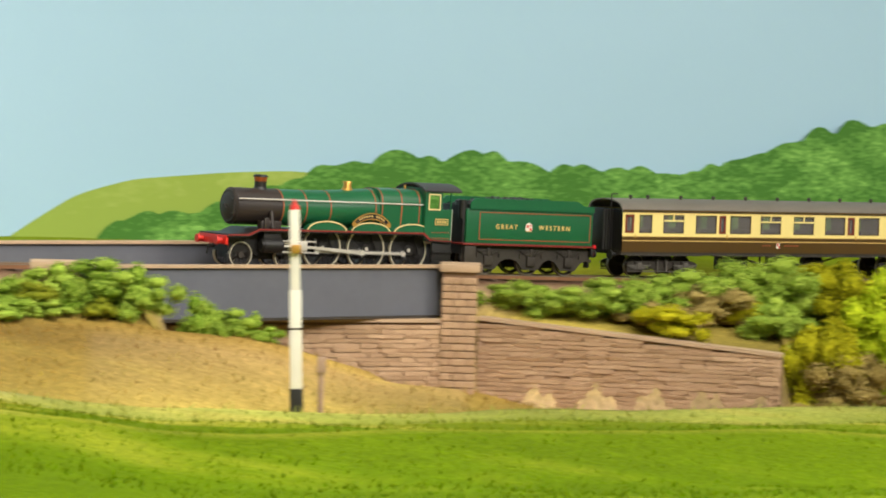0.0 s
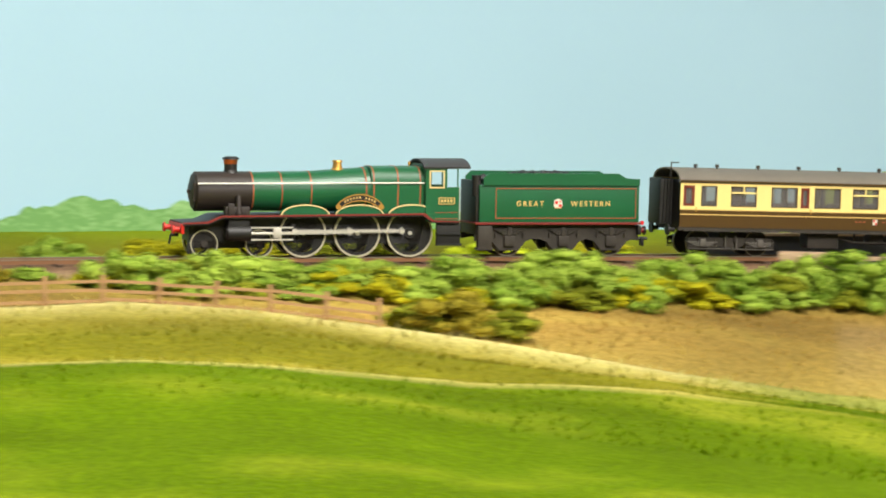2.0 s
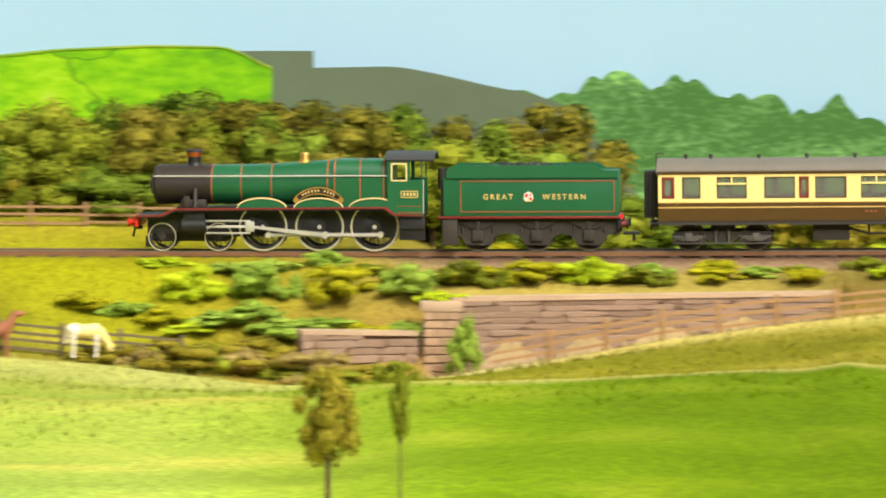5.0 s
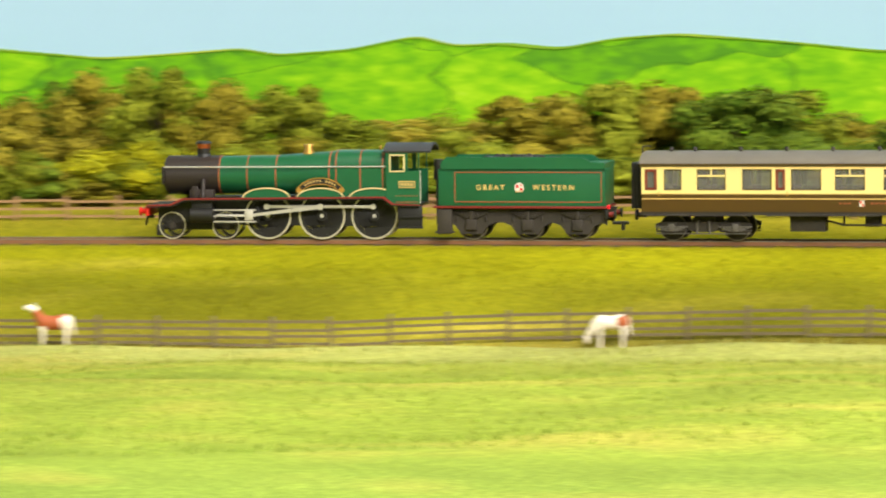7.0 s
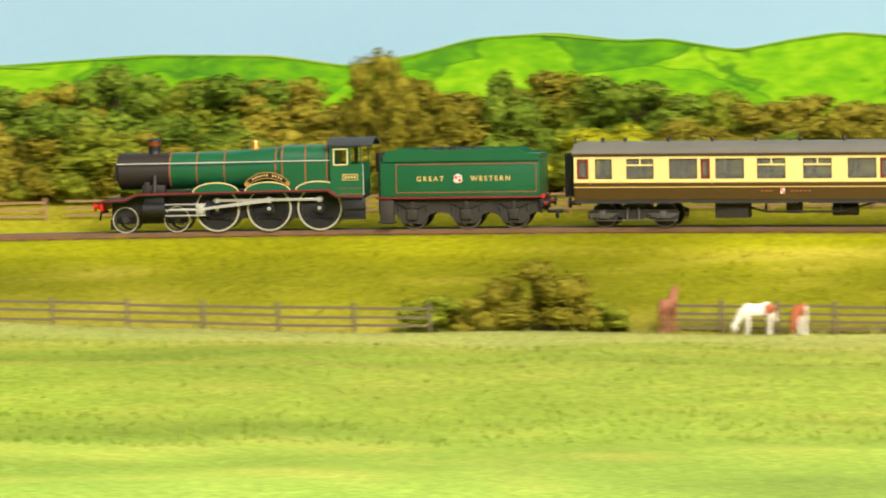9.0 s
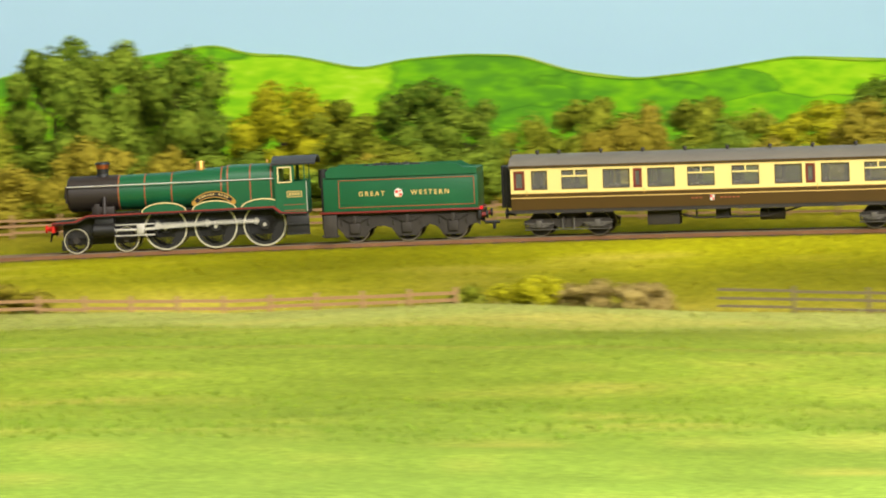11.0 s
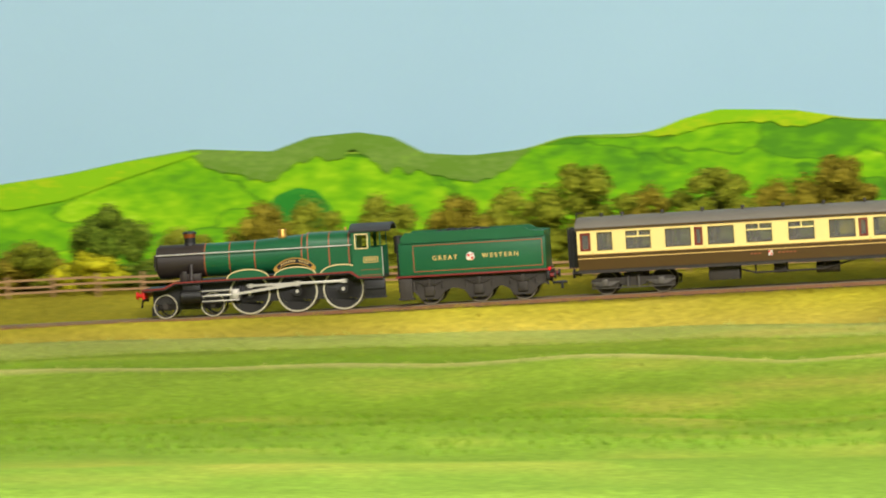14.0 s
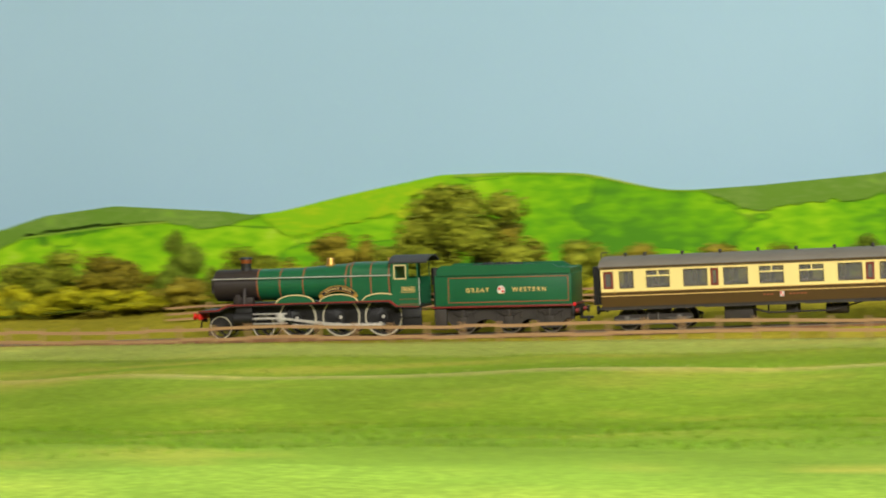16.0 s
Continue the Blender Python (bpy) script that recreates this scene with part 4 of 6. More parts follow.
def plant_scrub():
    bases = {}
    names = list(MATS)
    verts, faces, mats, start = [], [], [], 0
    for kind, m, variant in SCRUB:
        if variant not in bases:
            me = crown_mesh("clump", LEAF_OLIVE, 71 + variant, 0, .6, .028)
            co = np.array([v.co for v in me.vertices])
            bases[variant] = (co, [tuple(f.vertices) for f in me.polygons])
        co, fs = bases[variant]
        a = np.array(m)
        verts.append(co @ a[:3, :3].T + a[:3, 3])
        faces += [tuple(i + start for i in f) for f in fs]
        mats += [names.index(kind)] * len(fs)
        start += len(co)
    me = bpy.data.meshes.new("scrub")
    me.from_pydata(np.concatenate(verts).tolist(), [], faces)
    for k in names:
        me.materials.append(MATS[k])
    me.polygons.foreach_set("material_index", mats)
    return tagged(new("scrub", me), "low olive, russet and green scrub along the railway line", "scrub", kind="stuff")


# ---- static grass fibres ----
def grass(count):
    rng = np.random.default_rng(5)
    azs = np.arange(10, -118, -.2)
    us = np.linspace(0, 1, 300)
    rts = np.array([track_r(az) for az in azs])
    r0, r1 = 1.1, rts + .13
    high, tint = np.zeros((len(azs), 300)), np.zeros((len(azs), 300, 3))
    for i, az in enumerate(azs):
        rows = profile(az)
        rr = [q[0] for q in rows]
        rs = r0 + us * (r1[i] - r0)
        high[i] = np.interp(rs, rr, [q[1] for q in rows])
        for k in range(3):
            tint[i, :, k] = np.interp(rs, rr, [q[2][k] for q in rows])
    gaps = np.array([keyed(az, GAP) for az in azs])
    walls = np.array([(wing(az) or (-9,))[0] for az in azs])
    i = rng.integers(1, len(azs) - 1, count)
    az, rt = azs[i] + rng.uniform(-.1, .1, count), rts[i]
    r = np.where(rng.random(count) < .88, rt - .036 - (rt - .036 - 1.42) * rng.random(count) ** 1.3, rt + rng.uniform(.035, .12, count))
    keep = ~((np.abs(r - (rt - walls[i])) < .03) | ((az > -4.3) & (az < .6) & (r > rt - .11)))
    i, az, rt, r = i[keep], az[keep], rt[keep], r[keep]
    n = len(i)
    j = np.clip(((r - r0) / (r1[i] - r0) * 299).astype(int), 0, 298)
    base = np.array([spot(x, 0, y) for x, y in zip(az, r)])
    base[:, 2] = high[i, j]
    lump = np.array([noise.noise(Vector((x * 9, y * 9, 0))) for x, y in base[:, :2]]) * .0035
    base[:, 2] += lump * np.clip((rt - .05 - r) / .2, .25, 1) - .0012
    h = rng.uniform(.0016, .0042, n) * np.where(r > rt - gaps[i] - .04, 1.25, .9)
    turn, wd = rng.random(n) * 6.3, rng.uniform(.0004, .0009, n)
    d = np.stack([np.cos(turn) * wd, np.sin(turn) * wd, np.zeros(n)], 1)
    tip = np.stack([rng.normal(0, .45, n) * h, rng.normal(0, .45, n) * h, h], 1)
    verts = np.stack([base - d, base + d, base + tip], 1).reshape(-1, 3)
    c = np.clip(tint[i, j] * SHADE * rng.uniform(.92, 1.26, (n, 1)) + rng.uniform(-6, 6, (n, 3)), 0, 255) / 255
    c = np.where(c <= .04, c / 12.92, ((c + .055) / 1.055) ** 2.4)
    cols = np.repeat(np.concatenate([c, np.ones((n, 1))], 1), 3, 0).astype(np.float32)
    count = n
    me = bpy.data.meshes.new("grass")
    me.from_pydata(verts.tolist(), [], [(3 * i, 3 * i + 1, 3 * i + 2) for i in range(count)])
    at = me.color_attributes.new("cover", "FLOAT_COLOR", "POINT")
    at.data.foreach_set("color", cols.ravel())
    m = bpy.data.materials.new("grass_fibre")
    m.use_nodes = True
    p = m.node_tree.nodes["Principled BSDF"]
    p.inputs["Roughness"].default_value = .9
    p.inputs["Specular IOR Level"].default_value = .03
    n1 = m.node_tree.nodes.new("ShaderNodeAttribute")
    n1.attribute_name = "cover"
    m.node_tree.links.new(n1.outputs["Color"], p.inputs["Base Color"])
    thin, blend = m.node_tree.nodes.new("ShaderNodeBsdfTranslucent"), m.node_tree.nodes.new("ShaderNodeMixShader")
    m.node_tree.links.new(n1.outputs["Color"], thin.inputs["Color"])
    m.node_tree.links.new(p.outputs[0], blend.inputs[1])
    m.node_tree.links.new(thin.outputs[0], blend.inputs[2])
    m.node_tree.links.new(blend.outputs[0], m.node_tree.nodes["Material Output"].inputs["Surface"])
    me.materials.append(m)
    return tagged(new("grass", me), "short static-grass fibres in green and straw tones", "grass", kind="stuff")


# bushes on the bridge bank and along the line, from right to left
for az, off, top, wide, kind in [
        (8.2, .10, -.1, 1.6, "lime"), (6.9, .11, -.05, 1.5, "lime"), (6.2, .13, -.45, 1.5, "lime"), (5.6, .09, -.1, 1.3, "yellow"), (5.5, .19, -.95, 1.2, "yellow"), (4.9, .075, -.06, 1.2, "fresh"),
        (4.3, .07, -.1, 1.3, "fresh"), (3.9, .105, -.5, 1.2, "dry"), (3.5, .075, -.25, 1.2, "fresh"), (2.9, .085, -.38, 1.2, "fresh"), (2.3, .075, -.4, 1.1, "fresh"), (1.8, .07, -.5, 1.0, "fresh"),
        (1.2, .055, -.42, .95, "fresh"), (.85, .046, -.5, .7, "fresh"), (3.3, .13, -.8, 1.1, "yellow"), (4.8, .15, -.75, 1.1, "fresh"), (5.9, .22, -1.5, 1.3, "dry"), (6.6, .2, -1.0, 1.2, "lime"), (7.6, .2, -.9, 1.5, "lime"),
        (-4.9, .09, -.11, 1.25, "fresh"), (-4.3, .1, -.35, .9, "fresh"), (-3.5, .1, -.58, .8, "fresh"), (-3.0, .11, -.85, .8, "fresh"), (-2.6, .115, -1.1, .5, "fresh"), (-5.9, .085, -.42, .9, "olive"),
        (-6.6, .075, -.38, .9, "fresh"), (-7.4, .07, -.12, 1.1, "fresh"), (-8.2, .075, -.32, 1.0, "fresh"), (-9.0, .07, -.1, 1.3, "fresh"), (-9.9, .075, -.25, 1.2, "fresh"), (-10.7, .07, -.14, 1.2, "fresh"), (-11.6, .075, -.35, 1.1, "olive"),
        (-12.6, .065, -.22, 1.3, "fresh"), (-13.6, .07, -.38, 1.2, "fresh"), (-14.7, .065, -.33, 1.4, "olive"), (-15.8, .07, -.44, 1.2, "yellow"), (-9.7, .1, -.5, 1.0, "fresh"), (-7.9, .1, -.55, 1.0, "fresh"),
        (-10.7, .2, -.68, 1.3, "brown"), (-9.9, .2, -.95, 1.1, "olive"), (-11.2, .19, -.9, .9, "olive"), (-15.1, .06, -.4, .8, "fresh"), (-16.9, .06, -.42, .9, "fresh"), (-17.4, .06, -.28, 1.1, "brown"), (-18.4, .06, -.5, .8, "fresh"), (-19.4, .06, -.48, .8, "yellow"),
        (-20.4, .06, -.5, .8, "yellow"), (-21.4, .06, -.5, .7, "olive"), (-22.3, .065, -.55, .9, "lime"), (-23.3, .065, -.52, .9, "lime"), (-24.5, .065, -.58, .8, "yellow"), (-25.7, .065, -.56, 1.0, "yellow"), (-26.8, .07, -.55, .8, "olive"), (-27.6, .07, -.4, .9, "lime"),
        (-28.4, .07, -.45, .9, "yellow"), (-29.3, .08, -.45, .9, "olive"), (-30.2, .08, -.5, .9, "fresh"), (-31.2, .085, -.5, 1.0, "yellow"), (-32.3, .085, -.5, .9, "fresh"), (-33.3, .09, -.5, 1.0, "lime"),
        (-32.5, .18, -1.55, 1.4, "brown"), (-31.6, .2, -1.75, 1.0, "dry"), (-33.6, .2, -1.6, 1.3, "brown"), (-29.4, .155, -1.2, .5, "fresh"), (-30.4, .22, -1.9, .7, "olive"),
        (-54.8, .2, -.74, 1.5, "brown"), (-55.6, .2, -1.1, 1.1, "brown"), (-56.3, .2, -1.25, 1.2, "olive"), (-53.9, .19, -1.35, .7, "olive"),
        (-66.2, .195, -1.2, 1.0, "dry"), (-67.0, .195, -1.14, 1.1, "dry"), (-67.9, .195, -1.08, 1.1, "yellow"), (-68.8, .195, -1.2, .8, "olive"), (-76.1, .166, -1.16, 1.2, "dry"), (-75.3, .166, -1.2, 1.1, "brown"), (-77, .166, -1.25, .8, "dry"),
        (-79.8, .152, -1.1, 1.2, "olive")]:
    bush(az, off, top, wide, kind)

# trees and scrub behind the line: bearing, offset behind, top, width, foliage, form
for az, off, top, wide, kind, tall in [
        (-6.9, .1, -.1, .8, "yellow", 0), (-8.6, .1, .02, 1.2, "yellow", 0), (-10.2, .1, .0, 1.2, "lime", 0), (-11.6, .11, .22, 1.1, "olive", 0), (-12.7, .11, .3, 1.3, "olive", 0), (-13.8, .1, .15, 1.1, "yellow", 0), (-15.0, .11, .05, 1.1, "yellow", 0),
        (-16.4, .12, .1, 1.1, "fresh", 0), (-19.8, .1, .0, 1.2, "fresh", 0), (-21.2, .11, .15, 1.3, "fresh", 0), (-22.6, .12, .35, 1.2, "dark", 0), (-23.4, .12, .55, 1.3, "brown", 0), (-24.4, .12, .6, 1.4, "olive", 0), (-25.6, .12, .55, 1.5, "olive", 0), (-27.0, .13, .5, 1.5, "dark", 0),
        (-28.9, .16, 1.6, 1.9, "dark", 0), (-30.0, .15, 1.35, 1.8, "dark", 0), (-31.1, .16, 1.8, 1.8, "umber", 0), (-32.2, .15, 1.7, 1.6, "dark", 0), (-33.1, .15, 1.75, 1.5, "olive", 0), (-34.2, .16, 1.8, 1.6, "umber", 0), (-35.4, .16, 1.9, 1.7, "olive", 0)]:
    tree(az, track_r(az) + off, top, wide, kind, tall)
_r = random.Random(12)
_az = -28.2
while _az > -63:
    far = 1.75 + .25 * sin(_az * .9)
    tree(_az, track_r(_az) + _r.uniform(.17, .24), far + _r.uniform(-.2, .3), _r.uniform(1.2, 1.8), _r.choice(["brown", "olive", "olive", "brown", "dark"] if _az < -36 else ["dark", "umber", "dark", "umber"]), 1 if _r.random() < .6 else 0)
    tree(_az - .3, track_r(_az) + _r.uniform(.12, .15), .95 + _r.uniform(-.35, .45), _r.uniform(1.2, 1.9), _r.choice(["brown", "olive", "brown", "olive", "dark", "yellow"] if _az < -36 else ["umber", "dark", "olive"]), 0)
    _az -= _r.uniform(.52, .74)
hedge(-33, -63, -.13, .62, .8, 1.1, ["brown", "olive", "dark"], 31)
hedge(-64, -84, -.135, 1.1, .55, 1.3, ["dark", "olive", "brown"], 32)
hedge(-84, -116, -.13, .6, .8, 1.1, ["brown", "olive", "dark", "yellow"], 33)
hedge(8.5, 1.9, .068, .55, .42, .95, ["fresh", "fresh", "olive"], 34)
hedge(8.5, 2.9, .1, .5, .5, .95, ["fresh", "fresh", "dry", "yellow"], 35)
hedge(9, 5.2, .15, .6, .5, 1.1, ["lime", "yellow", "lime", "dry"], 36)
hedge(9, 5.2, .22, .5, .5, 1.0, ["lime", "dry", "dry", "fresh"], 37)
hedge(-4.6, -16, .066, .55, .5, 1.0, ["fresh", "fresh", "olive"], 38)
hedge(-5.0, -14.5, .09, .42, .6, .9, ["fresh", "olive", "yellow"], 39)
hedge(-15, -34, .052, .22, .75, .7, ["yellow", "olive", "lime", "fresh"], 40)
hedge(-29.8, -35, .12, .3, .5, .9, ["fresh", "lime", "yellow"], 41)
hedge(-30.4, -35, .2, .4, .45, .9, ["brown", "dry", "olive"], 42)
hedge(-6.5, -30, -.09, .3, .7, .9, ["yellow", "lime", "olive", "fresh"], 43)
hedge(-22.5, -28.5, -.11, .75, .6, 1.2, ["olive", "brown", "dark"], 44)
tree(-57.1, track_r(-57.1) + .14, 2.33, 1.15, "brown", 0)
tree(-56.6, track_r(-57.1) + .15, 1.9, .8, "brown", 1)
for az, top, wide, kind, tall in [
        (-61.9, 1.55, 1.2, "dark", 1), (-62.9, 1.5, 1.0, "brown", 0), (-63.6, 1.45, 1.2, "yellow", 1), (-64.6, 1.4, 1.1, "olive", 0), (-65.4, 1.5, 1.0, "olive", 1), (-66.3, 1.45, 1.0, "brown", 0), (-67.0, 1.5, 1.0, "olive", 1), (-67.9, 1.3, 1.1, "olive", 0),
        (-68.8, 1.46, .9, "dark", 1), (-69.5, 1.8, 1.1, "dark", 1), (-70.6, 1.46, 1.1, "olive", 1), (-71.5, 1.75, 1.1, "yellow", 1), (-73.0, 2.24, 1.2, "dark", 1), (-73.95, 2.32, 1.1, "dark", 1), (-74.8, 2.36, 1.2, "dark", 1), (-75.9, 1.34, 1.1, "olive", 1),
        (-76.9, 1.95, 1.0, "dark", 1), (-77.8, 1.78, 1.1, "yellow", 1), (-79.0, 1.34, .9, "dark", 1), (-80.2, 1.13, 1.1, "olive", 1), (-81.1, 1.17, 1.0, "olive", 1), (-82.3, 1.46, 1.2, "dark", 1), (-83.1, 1.56, 1.1, "dark", 1),
        (-84.1, .47, .9, "brown", 0), (-84.9, .43, 1.0, "brown", 0), (-86.2, .47, .9, "brown", 1), (-87.1, .18, 1.0, "brown", 0), (-88.0, .3, 1.0, "olive", 1), (-88.9, .1, 1.0, "brown", 0), (-89.9, .35, 1.0, "olive", 1), (-90.9, .06, 1.1, "olive", 0),
        (-91.8, -.1, 1.0, "brown", 0), (-92.7, -.06, 1.1, "olive", 0), (-93.8, -.1, 1.1, "olive", 0), (-94.6, -.2, 1.0, "brown", 0), (-95.6, -.55, 1.1, "olive", 0), (-96.7, -.24, 1.15, "dark", 0), (-97.8, -.75, 1.2, "olive", 0), (-98.9, -.78, 1.2, "brown", 0), (-100, -.76, 1.2, "olive", 0),
        (-101.2, -.85, 1.2, "dark", 0), (-102.4, -.95, 1.2, "olive", 0), (-103.5, -1.0, 1.2, "brown", 0), (-104.5, -.98, 1.1, "brown", 0), (-105.5, -.95, 1.2, "olive", 0), (-106.5, -.7, 1.2, "brown", 0), (-107.2, -.12, 1.6, "olive", 1), (-107.9, -.85, 1.2, "olive", 0),
        (-109, -.85, 1.3, "brown", 0), (-110.2, -1.0, 1.3, "olive", 0), (-111.2, -.8, .9, "dark", 0), (-112.2, -1.1, 1.4, "brown", 0), (-113.1, -1.1, 1.4, "olive", 0), (-114.2, -1.5, 1.3, "olive", 0)]:
    tree(az, track_r(az) + _r.uniform(.13, .2), top, wide, kind, tall)
    if -84 < az < -66 or az < -84 and int(az * 7) % 2:
        tree(az + .45, track_r(az) + .135, (top - track_el(az)) * .42 + track_el(az), wide * 1.15, _r.choice(["olive", "dark", "brown"]), 0)

# the round tree close to the front
_foot = ground_at(-77.6, 1.12)
_low = spot(-77.6, -3.72, 1.12).z
_round = tree(-77.8, 1.12, -1.24, 2.3, "umber", 2, base=_low, stem=_low - _foot + .01)
_round.rotation_euler = (radians(-9), 0, 0)
for az, r, top, low, wide, kind in ((-31.4, 1.12, -1.95, -3.45, .6, "brown"), (-30.35, 1.14, -1.98, -3.1, .2, "olive")):
    z0 = spot(az, low, r).z
    tree(az, r, top, wide, kind, 1, base=z0, stem=z0 - ground_at(az, r) + .005)
plant_scrub()
grass(120000)


# ---- signal post ----
def signal_post():
    r = track_r(-2.1) - .305
    foot = spot(-2.12, -2.42, r)
    top = spot(-2.12, .74, r)
    h = (top.z - foot.z) * 1000
    t = tagged(new("signal_post"), "white wooden signal post with a dark base, by the lane", "signal")
    t.location = foot
    t.rotation_euler = (0, radians(-2.2), atan2(foot.y, foot.x) - pi / 2)
    bm = B()
    box(bm, -3.0, 3.0, -3, 3, 14, h * .58, .5)
    part("post", bm, WHITE, t, "white painted lower post")
    bm = B()
    box(bm, -2.5, 2.5, -2.5, 2.5, h * .58, h * .95, .5)
    part("upper_post", bm, WHITE, t)
    bm = B()
    box(bm, -3.3, 3.3, -3.3, 3.3, -6, 14, .4)
    part("base", bm, BLACK, t, "black painted base")
    bm = B()
    box(bm, -3.2, 3.2, -3.2, 3.2, h * .4, h * .408)
    part("band", bm, FRAME, t)
    bm = B()
    rod(bm, (0, 0, h * .95), (0, 0, h * .97), 2.6, 12, 2.0)
    rod(bm, (0, 0, h * .97), (0, 0, h), 1.4, 12, .3)
    part("finial", bm, RED, t, "red finial")
    bm = B()
    box(bm, -2, 3.0, -5, -3, h * .75, h * .79, .5)
    part("lamp", bm, BRASS, t, "small brass lamp")
    return t


signal_post()
_bm = B()
rod(_bm, (0, 0, -4), (0, 0, 26), 1.5, 10)
box(_bm, -2.2, 2.2, -2.2, 2.2, 22, 30, .6)
_post = part("lane_post", _bm, GREYSTONE, None)
_post.location = spot(-1.78, -2.42, track_r(-1.8) - .305)
tagged(_post, "short weathered grey post beside the signal", "post")


# ---- ponies ----
COAT_BROWN = mat("chestnut_coat", rgb(166, 84, 40), .7, 0, .2, 300, 60, .1)
COAT_WHITE = mat("white_coat", rgb(236, 226, 206), .7, 0, .08, 300, 60, .1)
COAT_RUST = mat("dull_brown_coat", rgb(150, 92, 62), .7, 0, .2, 300, 60, .1)


def pony(az, el, height, face, body, trim, grazing, label, turn=0):
    r = track_r(az) - .205
    t = tagged(new("pony"), label, "pony", "model ponies")
    p = spot(az, el, r)
    t.location = (p.x, p.y, p.z)
    t.rotation_euler = (0, 0, atan2(p.y, p.x) - pi / 2 + turn)
    k = height / 23.0
    f = face

    def add(name, bm, m):
        bmesh.ops.scale(bm, vec=(k, k, k), verts=bm.verts)
        return part(name, bm, m, t)

    def blob(bm, c, rad, n=2):
        bmesh.ops.create_icosphere(bm, subdivisions=n, radius=1, matrix=Matrix.Translation(c) @ Matrix.Diagonal((*rad, 1)))

    bm = B()
    blob(bm, (0, 0, 13.5), (8.2, 3.2, 3.9))
    blob(bm, (5 * -f, 0, 14.2), (4.4, 3.2, 4.1))
    blob(bm, (5 * f, 0, 14), (4.2, 2.9, 4.0))
    add("body", bm, body)
    if body is not trim or body is COAT_WHITE and grazing:
        bm = B()
        blob(bm, (-5.2 * f, 0, 14), (4.7, 3.35, 4.2))
        add("coat_patch", bm, COAT_BROWN if body is COAT_WHITE else COAT_WHITE)
    bm = B()
    if grazing:
        rod(bm, (7.5 * f, 0, 14.5), (12 * f, 0, 7.5), 2.6, 10, 1.7)
        blob(bm, (13 * f, 0, 5.2), (1.7, 1.5, 3.2))
    else:
        rod(bm, (6.5 * f, 0, 15), (10.5 * f, 0, 21.5), 2.9, 10, 1.8)
        blob(bm, (12.3 * f, 0, 21.8), (3.5, 1.5, 1.7))
        rod(bm, (10.2 * f, .8, 22.8), (10 * f, .9, 24.6), .6, 6, .1)
        rod(bm, (10.2 * f, -.8, 22.8), (10 * f, -.9, 24.6), .6, 6, .1)
    if not grazing and body is COAT_BROWN:
        nb = B()
        rod(nb, (6.3 * f, 0, 14.6), (9.6 * f, 0, 20), 3.1, 10, 2.2)
        add("neck", nb, body)
    add("head", bm, trim if not grazing else body)
    for lx in (-6.2, 6.0):
        for ly in (-1.6, 1.6):
            bm = B()
            rod(bm, (lx, ly, 12), (lx + .3, ly, 6), 1.6, 8, 1.0)
            rod(bm, (lx + .3, ly, 6), (lx, ly, .8), .95, 8, .8)
            rod(bm, (lx, ly, 0), (lx, ly, 1), 1.2, 8, 1.0)
            add("leg", bm, trim)
    bm = B()
    rod(bm, (-8.5 * f, 0, 16), (-10.4 * f, 0, 7), 1.3, 8, .5)
    add("tail", bm, trim)
    return t


pony(-48.75, -1.86, 22, -1, COAT_BROWN, COAT_WHITE, False, "brown and white model pony standing head up by the fence")
pony(-51.1, -1.86, 21, -1, COAT_BROWN, COAT_WHITE, True, "brown and white model pony seen from behind by the fence", 1.3)
pony(-51.7, -1.86, 22, -1, COAT_WHITE, COAT_WHITE, True, "white model pony with brown patches grazing", .3)
pony(-53.0, -1.8, 22, 1, COAT_RUST, COAT_RUST, False, "dull brown model pony facing away by the fence", 1.2)
pony(-40.7, -1.86, 21, -1, COAT_WHITE, COAT_WHITE, True, "white model pony grazing by the fence")
pony(-36.2, -1.86, 22, 1, COAT_RUST, COAT_RUST, False, "dull brown model pony standing head up by the fence")
pony(-34.9, -1.86, 21, 1, CREAM, COAT_WHITE, True, "cream model pony grazing by the fence")


# ---- wheels ----
def wheel_mesh(r, spokes, half, hub, crank=0.0, solid=False):
    bm, bt = B(), B()
    for s in (-1, 1):
        y = s * half
        rings = 28
        for rr0, rr1, y0, y1, dest in ((r * .925, r, y - s * 1.0, y + s * 1.2, bt), (r * .8, r * .935, y - s * .9, y + s * .8, bm)):
            vs = []
            for k in range(rings):
                a = 2 * pi * k / rings
                vs.append([dest.verts.new((q * cos(a), yy, q * sin(a))) for q, yy in ((rr0, y0), (rr1, y0), (rr1, y1), (rr0, y1))])
            for k in range(rings):
                n = vs[(k + 1) % rings]
                for i in range(4):
                    dest.faces.new((vs[k][i], n[i], n[(i + 1) % 4], vs[k][(i + 1) % 4]))
        rod(bm, (0, y - s * 1.0, 0), (0, y + s * 1.6, 0), hub, 14)
        if solid:
            rod(bm, (0, y - s * .5, 0), (0, y + s * .2, 0), r * .82, 24)
        for k in range(spokes):
            a = 2 * pi * k / spokes
            rod(bm, (hub * .7 * cos(a), y, hub * .7 * sin(a)), (r * .82 * cos(a), y, r * .82 * sin(a)), r * .035 + .12, 5)
        if crank:
            rod(bm, (crank, y - s * .8, 0), (crank, y + s * 1.4, 0), 1.9, 10)
            extrude(bm, [(-r * .8, -r * .25), (-r * .5, -r * .62), (-r * .5, r * .62), (-r * .8, r * .25)], y - .5, y + .5)
    rod(bm, (0, -half, 0), (0, half, 0), 1.2, 8)
    return bm, bt


